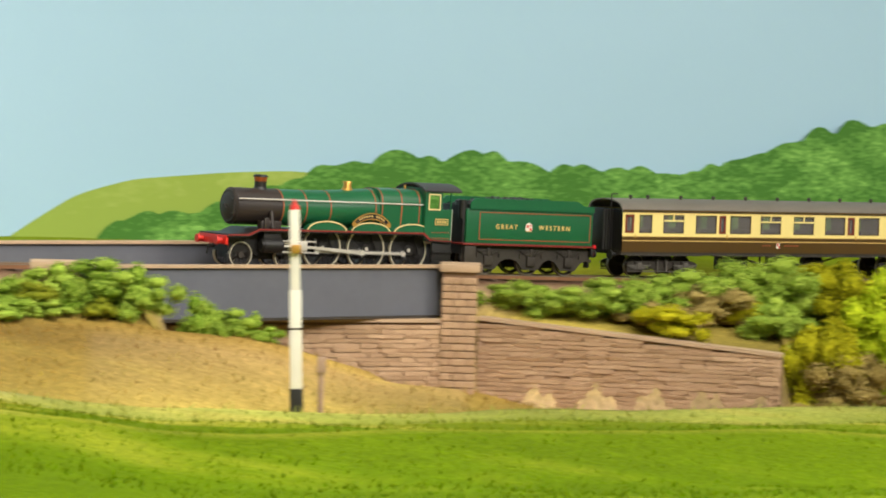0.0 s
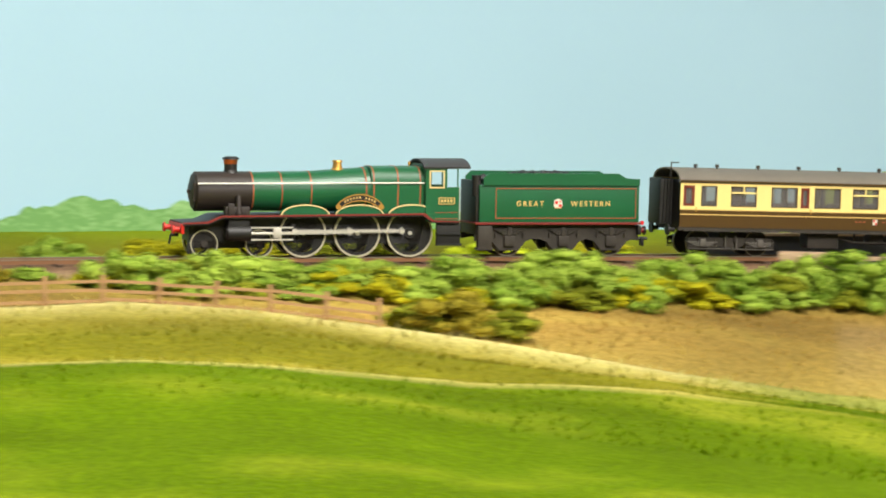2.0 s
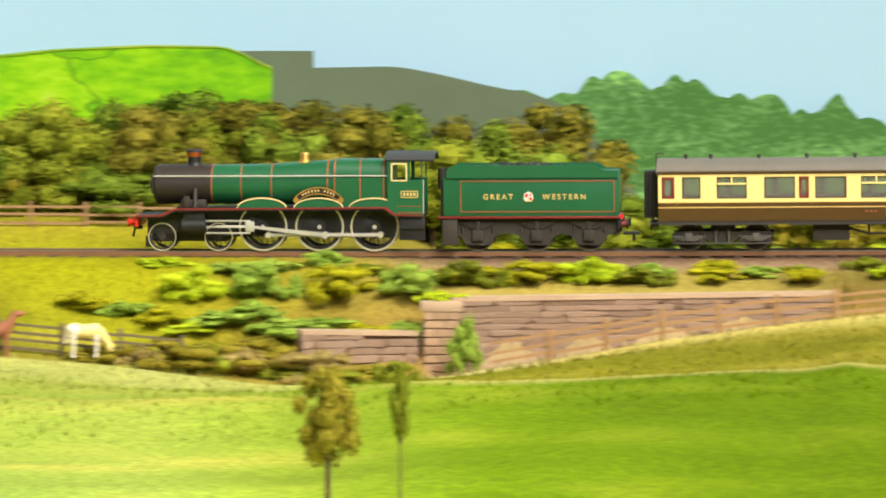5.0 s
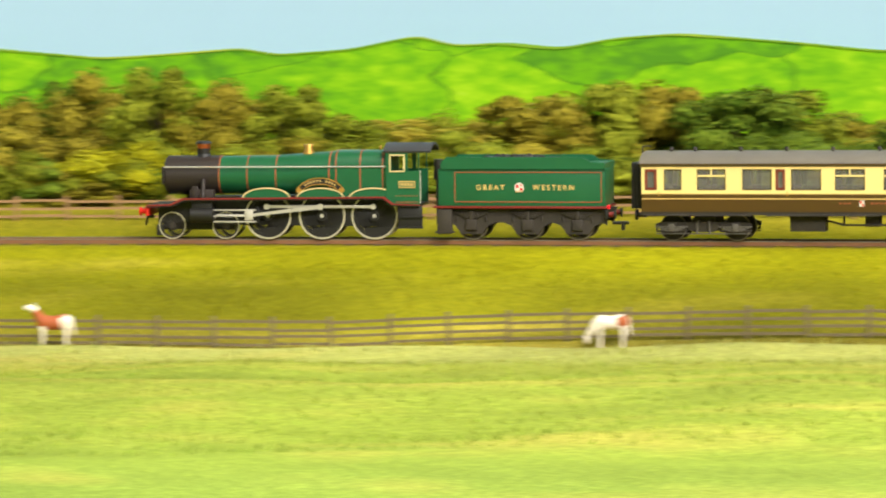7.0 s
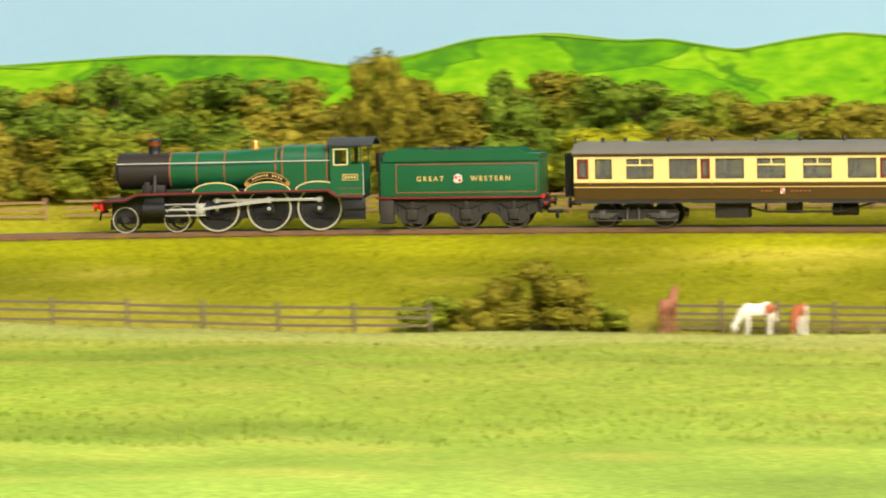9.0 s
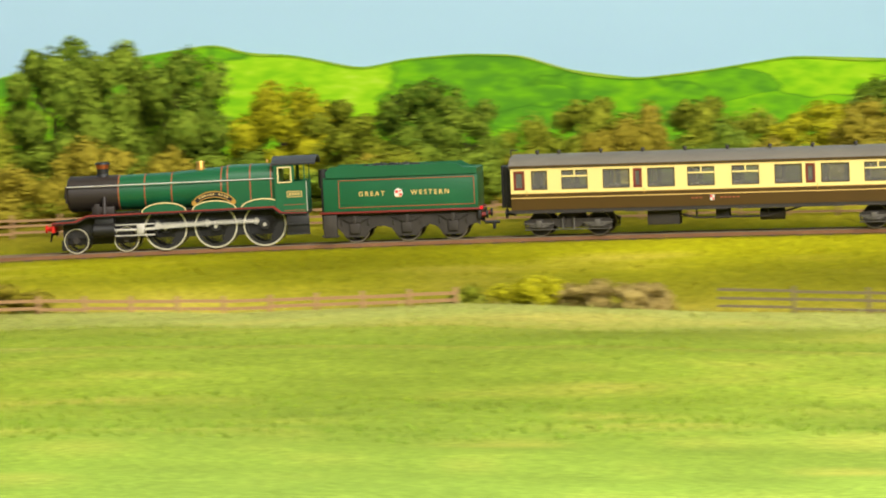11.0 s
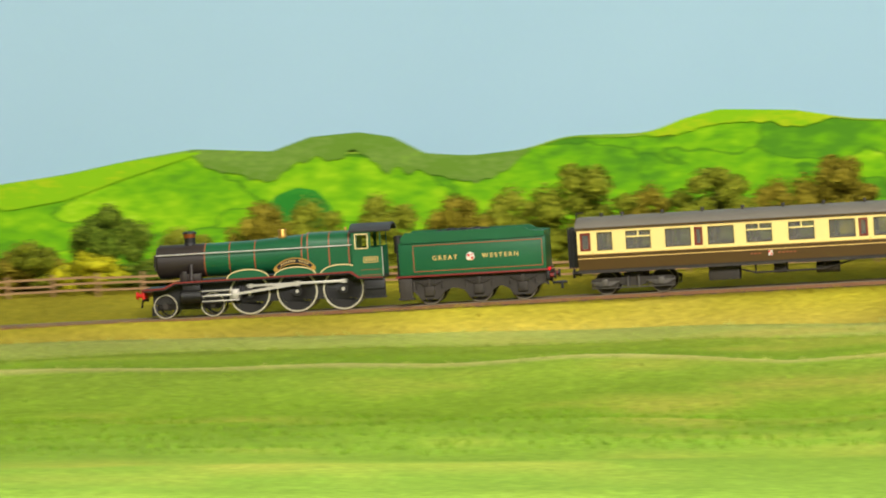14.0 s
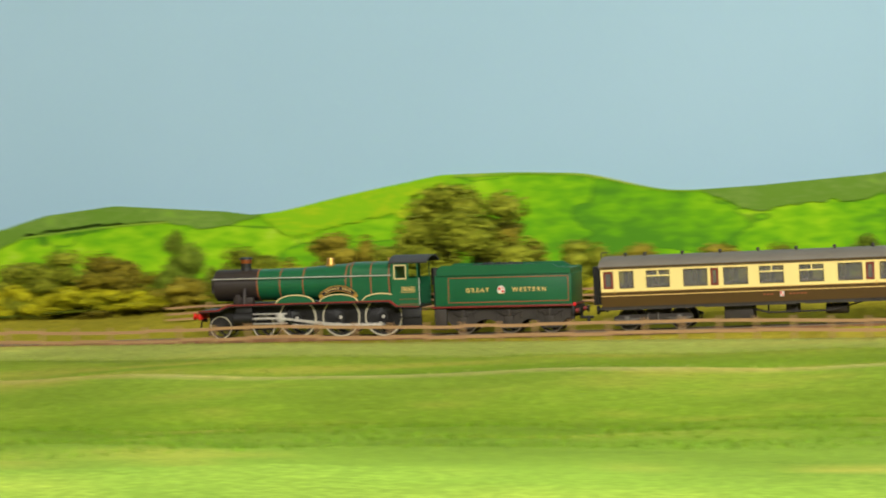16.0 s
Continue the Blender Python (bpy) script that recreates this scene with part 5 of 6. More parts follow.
def wheelset(name, r, spokes, half, hub, parent, crank=0.0, solid=False):
    bm, bt = wheel_mesh(r, 0, half, hub, crank, solid)
    w = part(name, bm, BLACK if crank else FRAME, parent, "black spoked wheels on an axle")
    part("tyre", bt, TYRE if crank or r == 7.5 else DARKTYRE, w, "steel tyres")
    q = B()
    rod(q, (hub * .7, 0, 0), (r * .82, 0, 0), r * .035 + .12, 5)
    spoke = finish("spoke", q, BLACK if crank else FRAME)
    for side in (-half, half):
        for k in range(spokes):
            share("spoke", spoke, w, Matrix.Translation((0, side / 1000, 0)) @ Matrix.Rotation(2 * pi * k / spokes, 4, "Y"))
    if crank:
        bm = B()
        rod(bm, (0, -half - 2.2, 0), (0, -half - 1.2, 0), 1.1, 12)
        part("axle_end", bm, STEEL, w)
    return w


WHEELS = []  # wheelset, x, radius, phase


# ---- locomotive (front at x = 0, rear towards +x, near side -y, rail top z = 0) ----
loco = tagged(new("steam_locomotive"), "green model steam locomotive with black smokebox and brass fittings", "locomotive", "train")
CZ = 35.0


def barrel(bm, x0, x1, r0, r1, c0=CZ, c1=CZ, seg=40):
    rod(bm, (x0, 0, c0), (x1, 0, c1), r0, seg, r1)


bm = B()
barrel(bm, 14.6, 44, 10.6, 10.6)
barrel(bm, 13.4, 14.6, 9.2, 10.3)
part("smokebox", bm, SOOT, loco, "matt black smokebox")
bm = B()
barrel(bm, 12.0, 13.5, 5.0, 8.2)
rod(bm, (10.6, 0, CZ), (12.2, 0, CZ), 1.1, 10)
rod(bm, (11, 0, CZ), (11, -3.5, CZ - 2), .35, 6)
for dz in (-4, 4):
    rod(bm, (13, -8.4, CZ + dz), (13, 2, CZ + dz), .5, 6)
rod(bm, (12.6, -8.4, CZ - 5), (12.6, -8.4, CZ + 5), .45, 6)
part("smokebox_door", bm, SOOT, loco)
bm = B()
barrel(bm, 44, 75, 10.4, 10.8)
barrel(bm, 75, 109, 10.8, 12.2, CZ, CZ + .9)
part("boiler", bm, GREEN, loco, "glossy green tapered boiler")
for x, r, c in ((44.5, 10.75, CZ), (60.2, 10.75, CZ), (76.3, 11.0, CZ + .05), (106.2, 12.3, CZ + .84)):
    bm = B()
    barrel(bm, x - .4, x + .4, r, r, c, c)
    part("boiler_band", bm, LINER, loco, "orange lined boiler band")
pts = []
for k in range(0, 25):
    a = pi * k / 24
    y, z = cos(a), sin(a)
    pts.append((-12.6 * math.copysign(abs(y) ** .7, y), 36.5 + 12.2 * abs(z) ** .62))
pts += [(11.6, 22), (-11.6, 22)]
bm = B()
section(bm, pts, 109, 141)
part("firebox", bm, GREEN, loco, "green square-shouldered firebox")
for x in (110.2, 123.6, 136):
    bm = B()
    section(bm, [(y * 1.015, 36 + (z - 36) * 1.012) for y, z in pts[:25]] + [(11.8, 24), (-11.8, 24)], x - .4, x + .4)
    part("firebox_band", bm, LINER, loco)
# chimney
bm = B()
rod(bm, (34.2, 0, 44.5), (34.2, 0, 46.5), 4.4, 24, 3.4)
rod(bm, (34.2, 0, 46.3), (34.2, 0, 50.2), 3.4, 24, 3.5)
part("chimney", bm, BLACK, loco)
bm = B()
rod(bm, (34.2, 0, 49.6), (34.2, 0, 52.3), 3.6, 24, 3.9)
part("copper_band", bm, COPPER, loco, "polished copper chimney band")
bm = B()
rod(bm, (34.2, 0, 52.1), (34.2, 0, 52.9), 4.6, 24, 4.4)
rod(bm, (34.2, 0, 52.9), (34.2, 0, 53.5), 4.0, 24, 3.2)
part("chimney_cap", bm, BLACK, loco)
# safety valve
bm = B()
rod(bm, (93, 0, 46.4), (93, 0, 47.6), 3.8, 20, 2.9)
rod(bm, (93, 0, 47.4), (93, 0, 50.6), 2.7, 20, 2.2)
rod(bm, (93, 0, 50.6), (93, 0, 51.6), 2.9, 20, 2.6)
part("safety_valve", bm, BRASS, loco, "polished brass safety valve cover")
bm = B()
rod(bm, (133, 0, 48), (133, 0, 49.8), .5, 8)
rod(bm, (133, 0, 49.6), (133, 0, 51), .75, 10, .6)
part("whistle", bm, BRASS, loco, "small brass whistle")
# handrail
bm = B()
rod(bm, (14, -11.6, 39.7), (139, -13.2, 40.0), .36, 8)
for x in (16, 40, 64, 88, 112, 136):
    rod(bm, (x, -9.6, 39.7), (x, -11.8 - x * .0125, 39.8), .3, 6)
part("handrail", bm, STEEL, loco, "bright steel handrail")
# running plate with the drop at the front
bm = B()
outline = [(5, 17.6), (19, 18.0), (26, 21.2), (136.5, 22.2), (141.5, 18.6), (157, 18.2), (157, 19.6), (142.5, 20.0), (137.5, 23.8), (25.5, 22.8), (18, 19.6), (5, 19.2)]
extrude(bm, outline, -16.6, 16.6)
part("running_plate", bm, BLACK, loco)
bm = B()
extrude(bm, [(x, z + .75) for x, z in outline[:6]] + [(x, z + .1) for x, z in outline[6:]], -17.0, -16.5)
part("valance", bm, REDLINE, loco, "thin red edge on the running plate")
# splashers with pale beading: low segments above the plate


def bow(cx, half, base, rise, n=17):
    """Points of an arch over the plate, from rear to front."""
    return [(cx + half * cos(a), base + rise * sin(a)) for a in np.linspace(0, pi, n)]


for cx in (71.8, 101.8, 131.0):
    bm, bb = B(), B()
    extrude(bm, bow(cx, 13.0, 22.6, 5.6), -14.8, -9)
    splash = part("splasher", bm, GREEN, loco)
    extrude(bb, bow(cx, 13.5, 22.8, 5.9) + bow(cx, 12.8, 22.8, 5.2)[::-1], -15.2, -14.6)
    part("beading", bb, PALE, splash, "pale brass beading")
# curved name plate: plain bars stand for the lettering


def arch(cx, cz, rx, rz, a0=40, a1=140, n=19):
    return [(cx + rx * cos(a), cz + rz * sin(a)) for a in np.linspace(radians(a0), radians(a1), n)]


bm, bb = B(), B()
extrude(bm, arch(101.8, 18.4, 16.4, 15.6) + arch(101.8, 18.4, 14.6, 12.0)[::-1], -15.0, -14.2)
plate = part("name_plate", bm, BLACK, loco, "curved black name plate with brass edge")
for (ra, rb2) in (((16.6, 15.8), (16.1, 15.2)), ((14.7, 12.4), (14.3, 11.9))):
    extrude(bb, arch(101.8, 18.4, *ra) + arch(101.8, 18.4, *rb2)[::-1], -15.3, -14.9)
for a in (40, 140):
    x, z = 101.8 + 15.4 * cos(radians(a)), 18.4 + 13.8 * sin(radians(a))
    rod(bb, (x, -15.3, z), (x, -14.6, z), 1.5, 10)
part("plate_edge", bb, BRASS, plate)
bb = B()
for k in range(11):
    if k == 6:
        continue
    a = radians(122 - k * 6.4)
    x, z = 101.8 + 15.4 * cos(a), 18.4 + 13.9 * sin(a)
    box(bb, x - .42, x + .42, -15.2, -14.9, z - .55, z + .55)
part("lettering_bars", bb, GOLD, plate)
# cab
bm = B()
for y0, y1 in ((-15.4, -14.6), (14.6, 15.4)):
    box(bm, 138.4, 157, y0, y1, 19.4, 37.8)
    box(bm, 138.4, 140.8, y0, y1, 37.8, 48.5)
    box(bm, 148.2, 150.2, y0, y1, 37.8, 48.5)
    box(bm, 140.8, 148.2, y0, y1, 46, 48.5)
    box(bm, 155.9, 156.5, y0, y1, 37.8, 49)
    box(bm, 150.2, 156.5, y0, y1, 47.6, 48.8)
box(bm, 138.2, 139.2, -15, 15, 24, 50)
part("cab", bm, GREEN, loco, "green cab with side window")
bm = B()
for x0, x1, z0, z1 in ((140.2, 140.95, 37.2, 46.8), (148, 148.75, 37.2, 46.8), (140.2, 148.75, 37.2, 37.95), (140.2, 148.75, 46.05, 46.8)):
    box(bm, x0, x1, -15.8, -15.3, z0, z1)
part("window_beading", bm, PALE, loco, "pale window beading")
arc = [(-16.4 + 32.8 * k / 16, 48.7 + 4.0 * sin(pi * k / 16) ** .7) for k in range(17)]
bm = B()
section(bm, arc + [(y * .97, z - 1) for y, z in arc[::-1]], 137, 163)
part("cab_roof", bm, DARKROOF, loco, "dark grey curved cab roof")
bm = B()
box(bm, 145.4, 154.4, -15.7, -15.3, 28.6, 32.2)
num = part("number_plate", bm, GREEN, loco, "small plate with brass edge and bars")
bm = B()
for x0, x1, z0, z1 in ((145.4, 154.4, 31.8, 32.2), (145.4, 154.4, 28.6, 29), (145.4, 145.8, 28.6, 32.2), (154, 154.4, 28.6, 32.2)):
    box(bm, x0, x1, -15.9, -15.5, z0, z1)
for k in range(4):
    box(bm, 146.7 + k * 1.75, 147.8 + k * 1.75, -15.9, -15.5, 29.7, 31.2)
part("plate_edge", bm, GOLD, num)
for z0, z1, nm in ((20.6, 21.0, 0), (24.0, 24.3, 1)):
    bm = B()
    box(bm, 143.5, 156.2, -15.6, -15.3, z0, z1)
    part("lining", bm, LINER, loco)
bm = B()
rod(bm, (157.2, -15.2, 20), (157.2, -15.2, 38), .3, 8)
part("cab_handrail", bm, STEEL, loco)
bm = B()
box(bm, 144.6, 158, -15.0, -13, 6.6, 18.4, .4)
box(bm, 144.6, 158.4, -16.4, -13, 6.4, 7.4)
box(bm, 144.6, 158, -16.2, -13, 12.2, 13)
part("cab_steps", bm, BLACK, loco)
# frames, buffer beam, buffers, steam pipe, cylinders
bm = B()
extrude(bm, [(10, 9), (26, 9), (30, 7), (36, 8), (142, 7), (142, 21), (30, 21), (10, 17.6)], -8.5, 8.5)
part("main_frame", bm, BLACK, loco)
bm = B()
box(bm, 4.2, 6.0, -15.5, 15.5, 13.2, 18.4, .3)
part("buffer_beam", bm, RED, loco, "bright red buffer beam")
for y in (-11, 11):
    bm = B()
    rod(bm, (4.2, y, 15.4), (1.2, y, 15.4), 1.6, 14, 1.3)
    b = part("buffer", bm, RED, loco, "red buffer shank")
    bm = B()
    rod(bm, (1.2, y, 15.4), (.2, y, 15.4), 2.5, 18, 2.3)
    part("buffer_head", bm, RED, b, "red buffer head")
bm = B()
rod(bm, (2, 0, 12), (6, 0, 12), 1.0, 8)
rod(bm, (2, 0, 12), (1, 0, 7), .6, 6)
part("coupling_hook", bm, BLACK, loco)
bm = B()
rod(bm, (29.5, -13.2, 13.4), (42, -13.2, 13.4), 4.3, 24)
box(bm, 30, 41.5, -14.5, -8, 13.4, 22, .8)
rod(bm, (28.6, -13.2, 13.4), (29.6, -13.2, 13.4), 3.2, 18, 3.8)
part("cylinder", bm, BLACK, loco, "black outside cylinder")
bm = B()
rod(bm, (36, -13.4, 22.4), (36, -11.0, 33), 1.4, 12)
rod(bm, (36, -13.4, 22.4), (36, -13.4, 24), 2.2, 12)
box(bm, 28.5, 42, -13.2, -8, 22.4, 27.4, .6)
box(bm, 30, 33.4, -14.2, -12, 22.4, 29.2, .5)
part("steam_pipe", bm, SOOT, loco)
for z in (16.2, 13.0, 9.8):
    bm = B()
    box(bm, 42, 65.5, -14.2, -12.4, z - .38, z + .38, .1)
    part("slide_bar", bm, STEEL, loco, "bright steel slide bar")
bm = B()
box(bm, 65, 67, -12.3, -8, 9, 18, .2)
part("bar_bracket", bm, BLACK, loco)
bm = B()
box(bm, 12, 52, -6.5, 6.5, 5, 9, .5)
part("bogie_frame", bm, BLACK, loco)
bm = B()
box(bm, 9, 12.5, -9.5, -7, 2, 8, .4)
part("guard_iron", bm, BLACK, loco)
for x in (18.0, 48.0):
    WHEELS.append((wheelset("bogie_wheelset", 7.5, 10, 8.6, 1.8, loco), x, 7.5, .3))
DRIVERS = [(71.8, 0), (101.8, 0), (131.0, 0)]
CRANK = 5.2
for x, _ in DRIVERS:
    WHEELS.append((wheelset("driving_wheelset", 12.9, 18, 9.0, 2.9, loco, CRANK), x, 12.9, .55))
# rods
bm = B()
box(bm, 71.8, 131.0, -12.4, -11.4, -.8, .8, .2)
for x, _ in DRIVERS:
    rod(bm, (x, -12.8, 0), (x, -11.2, 0), 1.6, 14)
coupling = part("coupling_rod", bm, STEEL, loco, "bright steel coupling rod")
bm = B()
L_CON = 40.0
extrude(bm, [(-L_CON, -.7), (0, -1.15), (0, 1.15), (-L_CON, .7)], -14.0, -13.0)
rod(bm, (0, -14.4, 0), (0, -11.4, 0), 1.8, 14)
conrod = part("connecting_rod", bm, STEEL, loco, "bright steel connecting rod")
bm = B()
box(bm, -2.3, 2.3, -14.6, -12.2, -2.7, 2.7, .5)
rod(bm, (-18, -13.3, 0), (-2, -13.3, 0), .7, 10)
crosshead = part("crosshead", bm, STEEL, loco, "bright steel crosshead")

# ---- tender ----
tender = tagged(new("tender"), "green model tender lettered in gold, with black frames", "tender", "train")
# local x: 0 at the tender's front
bm = B()
box(bm, 1.6, 93.4, -15.2, 15.2, 18.8, 39, .4)
part("tank", bm, GREEN, tender, "green tender tank")
bm = B()
extrude(bm, [(3.4, 38.8), (93.4, 38.8), (93.4, 42.4), (85.5, 42.8), (81, 45.4), (6.5, 45.4), (3.4, 42.6)], -16.2, -15.2)
part("side_sheet", bm, GREEN, tender, "flared green side sheet")
bm = B()
extrude(bm, [(3.4, 38.8), (93.4, 38.8), (93.4, 42.4), (85.5, 42.8), (81, 45.4), (6.5, 45.4), (3.4, 42.6)], 15.2, 16.2)
part("side_sheet", bm, GREEN, tender, "flared green side sheet")
bm = B()
box(bm, 82, 93, -15.2, 15.2, 39, 42)
part("rear_deck", bm, GREEN, tender)
bm = B()
rnd = random.Random(4)
for _ in range(90):
    x, y = rnd.uniform(10, 77), rnd.uniform(-11.5, 11.5)
    s = rnd.uniform(1.6, 3.2)
    bmesh.ops.create_icosphere(bm, subdivisions=1, radius=s, matrix=Matrix.Translation((x, y, 41.6 + 2.6 * math.exp(-((x - 42) / 22) ** 2) - abs(y) * .08)) @ Matrix.Rotation(rnd.random() * 3, 4, "Y"))
box(bm, 7, 80, -15, 15, 38, 41.6)
part("coal", bm, COAL, tender, "heap of black coal", .001, 0)
bm = B()
box(bm, 0, 3, -13.5, 13.5, 12, 41, .5)
rod(bm, (1, -11, 33), (1, -11, 44), 2.6, 14)
part("tender_front", bm, BLACK, tender)
bm = B()
box(bm, -1, 94.5, -16.4, 16.4, 17.6, 18.7, .2)
part("footplate", bm, REDLINE, tender, "red-edged footplate")
bm = B()
for x0, x1, z0, z1 in ((10.6, 91.6, 36.9, 37.4), (10.6, 91.6, 20.8, 21.3), (10.6, 11.1, 20.8, 37.4), (91.1, 91.6, 20.8, 37.4)):
    box(bm, x0, x1, -15.5, -15.1, z0, z1)
part("lining", bm, LINER, tender, "orange lining panel")
bm = B()
base = [(0, 17.2), (94, 17.2)]
low = []
for cx in (78, 50.5, 19.5):
    low += [(cx + 13.4, 9.6), (cx + 9.5, 8.2), (cx + 5.5, 3.4), (cx - 5.5, 3.4), (cx - 9.5, 8.2), (cx - 13.4, 9.6)]
extrude(bm, [(0, 17.2), (94, 17.2), (94, 8.5)] + low + [(0, 8.5)], -12.6, -11.2)
extrude(bm, [(0, 17.2), (94, 17.2), (94, 8.5)] + low + [(0, 8.5)], 11.2, 12.6)
part("tender_frame", bm, FRAME, tender, "black outside frames")
for cx in (78, 50.5, 19.5):
    bm = B()
    box(bm, cx - 3, cx + 3, -14.2, -12.5, 5.5, 11.5, .6)
    for k in range(4):
        box(bm, cx - 9 + k * 1.6, cx + 9 - k * 1.6, -13.7, -12.5, 14.6 - k * .85, 15.3 - k * .85, .15)
    box(bm, cx - 1, cx + 1, -14.2, -12.5, 11, 16, .2)
    rod(bm, (cx - 8, -13.2, 13), (cx - 8, -13.2, 10.5), .5, 6)
    rod(bm, (cx + 8, -13.2, 13), (cx + 8, -13.2, 10.5), .5, 6)
    part("axlebox", bm, FRAME, tender)
    WHEELS.append((wheelset("tender_wheelset", 8.4, 12, 8.6, 1.8, tender, 0, False), cx, 8.4, .1))
bm = B()
box(bm, 1, 9, -15.8, -12, 3.5, 17, .4)
box(bm, 0, 10, -16.4, -12, 4, 5)
part("step", bm, FRAME, tender)
bm = B()
box(bm, 93, 95, -15.5, 15.5, 12, 17, .3)
part("rear_beam", bm, BLACK, tender)
for y in (-11, 11):
    bm = B()
    rod(bm, (95, y, 14.2), (97.6, y, 14.2), 1.5, 14)
    b = part("buffer", bm, REDLINE, tender, "red buffer shank")
    bm = B()
    rod(bm, (97.6, y, 14.2), (98.6, y, 14.2), 2.4, 16)
    part("buffer_head", bm, BLACK, b)
bm = B()
box(bm, 94.4, 96.2, -16.0, -13.8, 17.4, 19.6, .4)
part("tail_lamp", bm, LAMPRED, tender, "small red lamp")
bm = B()
rod(bm, (95, 0, 9), (104, 0, 9), .9, 8)
box(bm, 100, 101.6, -2, 2, 5, 10, .3)
part("coupling", bm, BLACK, tender)


def lettering(txt, size, x, z, y, parent, material):
    cu = bpy.data.curves.new("lettering", "FONT")
    cu.body, cu.size, cu.align_x, cu.extrude, cu.space_character = txt, size / 1000, "CENTER", .00012, 1.46
    cu.offset = .00005
    cu.materials.append(material)
    ob = new("lettering", cu)
    ob.parent = parent
    ob.matrix_basis = Matrix.Translation((x / 1000, y / 1000, z / 1000)) @ Matrix.Rotation(radians(90), 4, "X")
    return tagged(ob, "gold painted lettering")


lettering("GREAT", 3.9, 30.4, 27.6, -15.3, tender, GOLD)
lettering("WESTERN", 3.9, 65.2, 27.6, -15.3, tender, GOLD)
bm = B()
extrude(bm, [(43.9, 27.6), (45.3, 26.4), (47.6, 26.4), (49, 27.6), (48.6, 30.6), (46.4, 31.8), (44.2, 30.6)], -15.5, -15.1)
crest = part("crest", bm, WHITE, tender, "small red and white crest")
bm = B()
box(bm, 44.6, 46.2, -15.7, -15.4, 28.8, 30.4)
box(bm, 46.8, 48.4, -15.7, -15.4, 27.2, 28.6)
box(bm, 47, 48, -15.7, -15.4, 29.6, 30.4)
part("crest_quarters", bm, RED, crest)
bm = B()
box(bm, 44.6, 48.4, -15.75, -15.4, 26.5, 26.9)
part("crest_scroll", bm, GOLD, crest)

# ---- coach ----
coach = tagged(new("railway_coach"), "cream and chocolate-brown model corridor coach with grey roof", "railway coach", "train")
CL = 263.0
holes = [("drop", 1.8, 8.4), ("plain", 12.4, 22), ("vent", 30.4, 46), ("plain", 55, 71), ("drop", 73, 78.2), ("plain", 81.4, 97.6), ("vent", 105, 121), ("vent", 131, 147), ("plain", 156, 172), ("drop", 174, 179.6),
         ("plain", 183, 199.5), ("vent", 208, 224), ("plain", 240, 250), ("drop", 254.4, 261)]
WZ0, WZ1 = 27.8, 39.0
HW = 17.6
for y0, y1 in ((-HW, -HW + .8), (HW - .8, HW)):
    bm = B()
    box(bm, 0, CL, y0, y1, 26.0, WZ0)
    box(bm, 0, CL, y0, y1, WZ1, 42)
    x = 0
    for _, a, b in holes:
        box(bm, x, a, y0, y1, WZ0, WZ1)
        x = b
    box(bm, x, CL, y0, y1, WZ0, WZ1)
    part("upper_panel", bm, CREAM, coach, "cream upper panel pierced by windows")
bm = B()
box(bm, 0, CL, -HW - .05, -HW + .8, 16.2, 25.8)
part("lower_panel", bm, BROWN, coach, "chocolate-brown lower panel")
bm = B()
box(bm, 0, CL, HW - .8, HW + .05, 16.6, 26.4)
part("lower_panel", bm, BROWN, coach, "chocolate-brown lower panel")
bm = B()
box(bm, .2, CL - .2, -HW + .8, HW - .8, 16.6, 18)
part("coach_floor", bm, INSIDE, coach)
bm = B()
box(bm, 0, CL, -HW - .25, -HW + .3, 25.6, 26.1)
box(bm, 0, CL, -HW - .25, -HW + .3, 22.9, 23.4)
box(bm, 0, CL, -HW - .2, -HW + .3, 40.0, 40.3)
part("waist_lining", bm, GOLD, coach, "thin gold waist lining")
for x in (0, CL - 1):
    bm = B()
    box(bm, x, x + 1, -HW + .3, HW - .3, 16.8, 42)
    part("coach_end", bm, BLACK, coach, "black coach end")
arc = [(-18.2 * cos(pi * k / 20), 41.0 + 7.2 * sin(pi * k / 20) ** .8) for k in range(21)]
bm = B()
section(bm, arc + [(y * .96, z - .8) for y, z in arc[::-1]], -1, CL + 1)
part("roof", bm, ROOF, coach, "weathered grey curved roof")
bm = B()
box(bm, -.6, CL + .6, -18.6, -17.8, 41.2, 42)
part("gutter", bm, BROWN, coach)
for x in (14, 27, 52, 77, 102, 127, 152, 177, 202, 227, 250):
    bm = B()
    rod(bm, (x, -5, 47), (x, -5, 49.0), .6, 8)
    rod(bm, (x, -5, 48.8), (x, -5, 50.4), 1.3, 10, 1.0)
    part("roof_vent", bm, FRAME, coach)
bm = B()
rod(bm, (-1.5, -7, 43), (-1.5, -7, 51), .35, 6)
rod(bm, (-1.5, -7, 51), (3, -7, 51), .35, 6)
part("roof_handrail", bm, FRAME, coach)
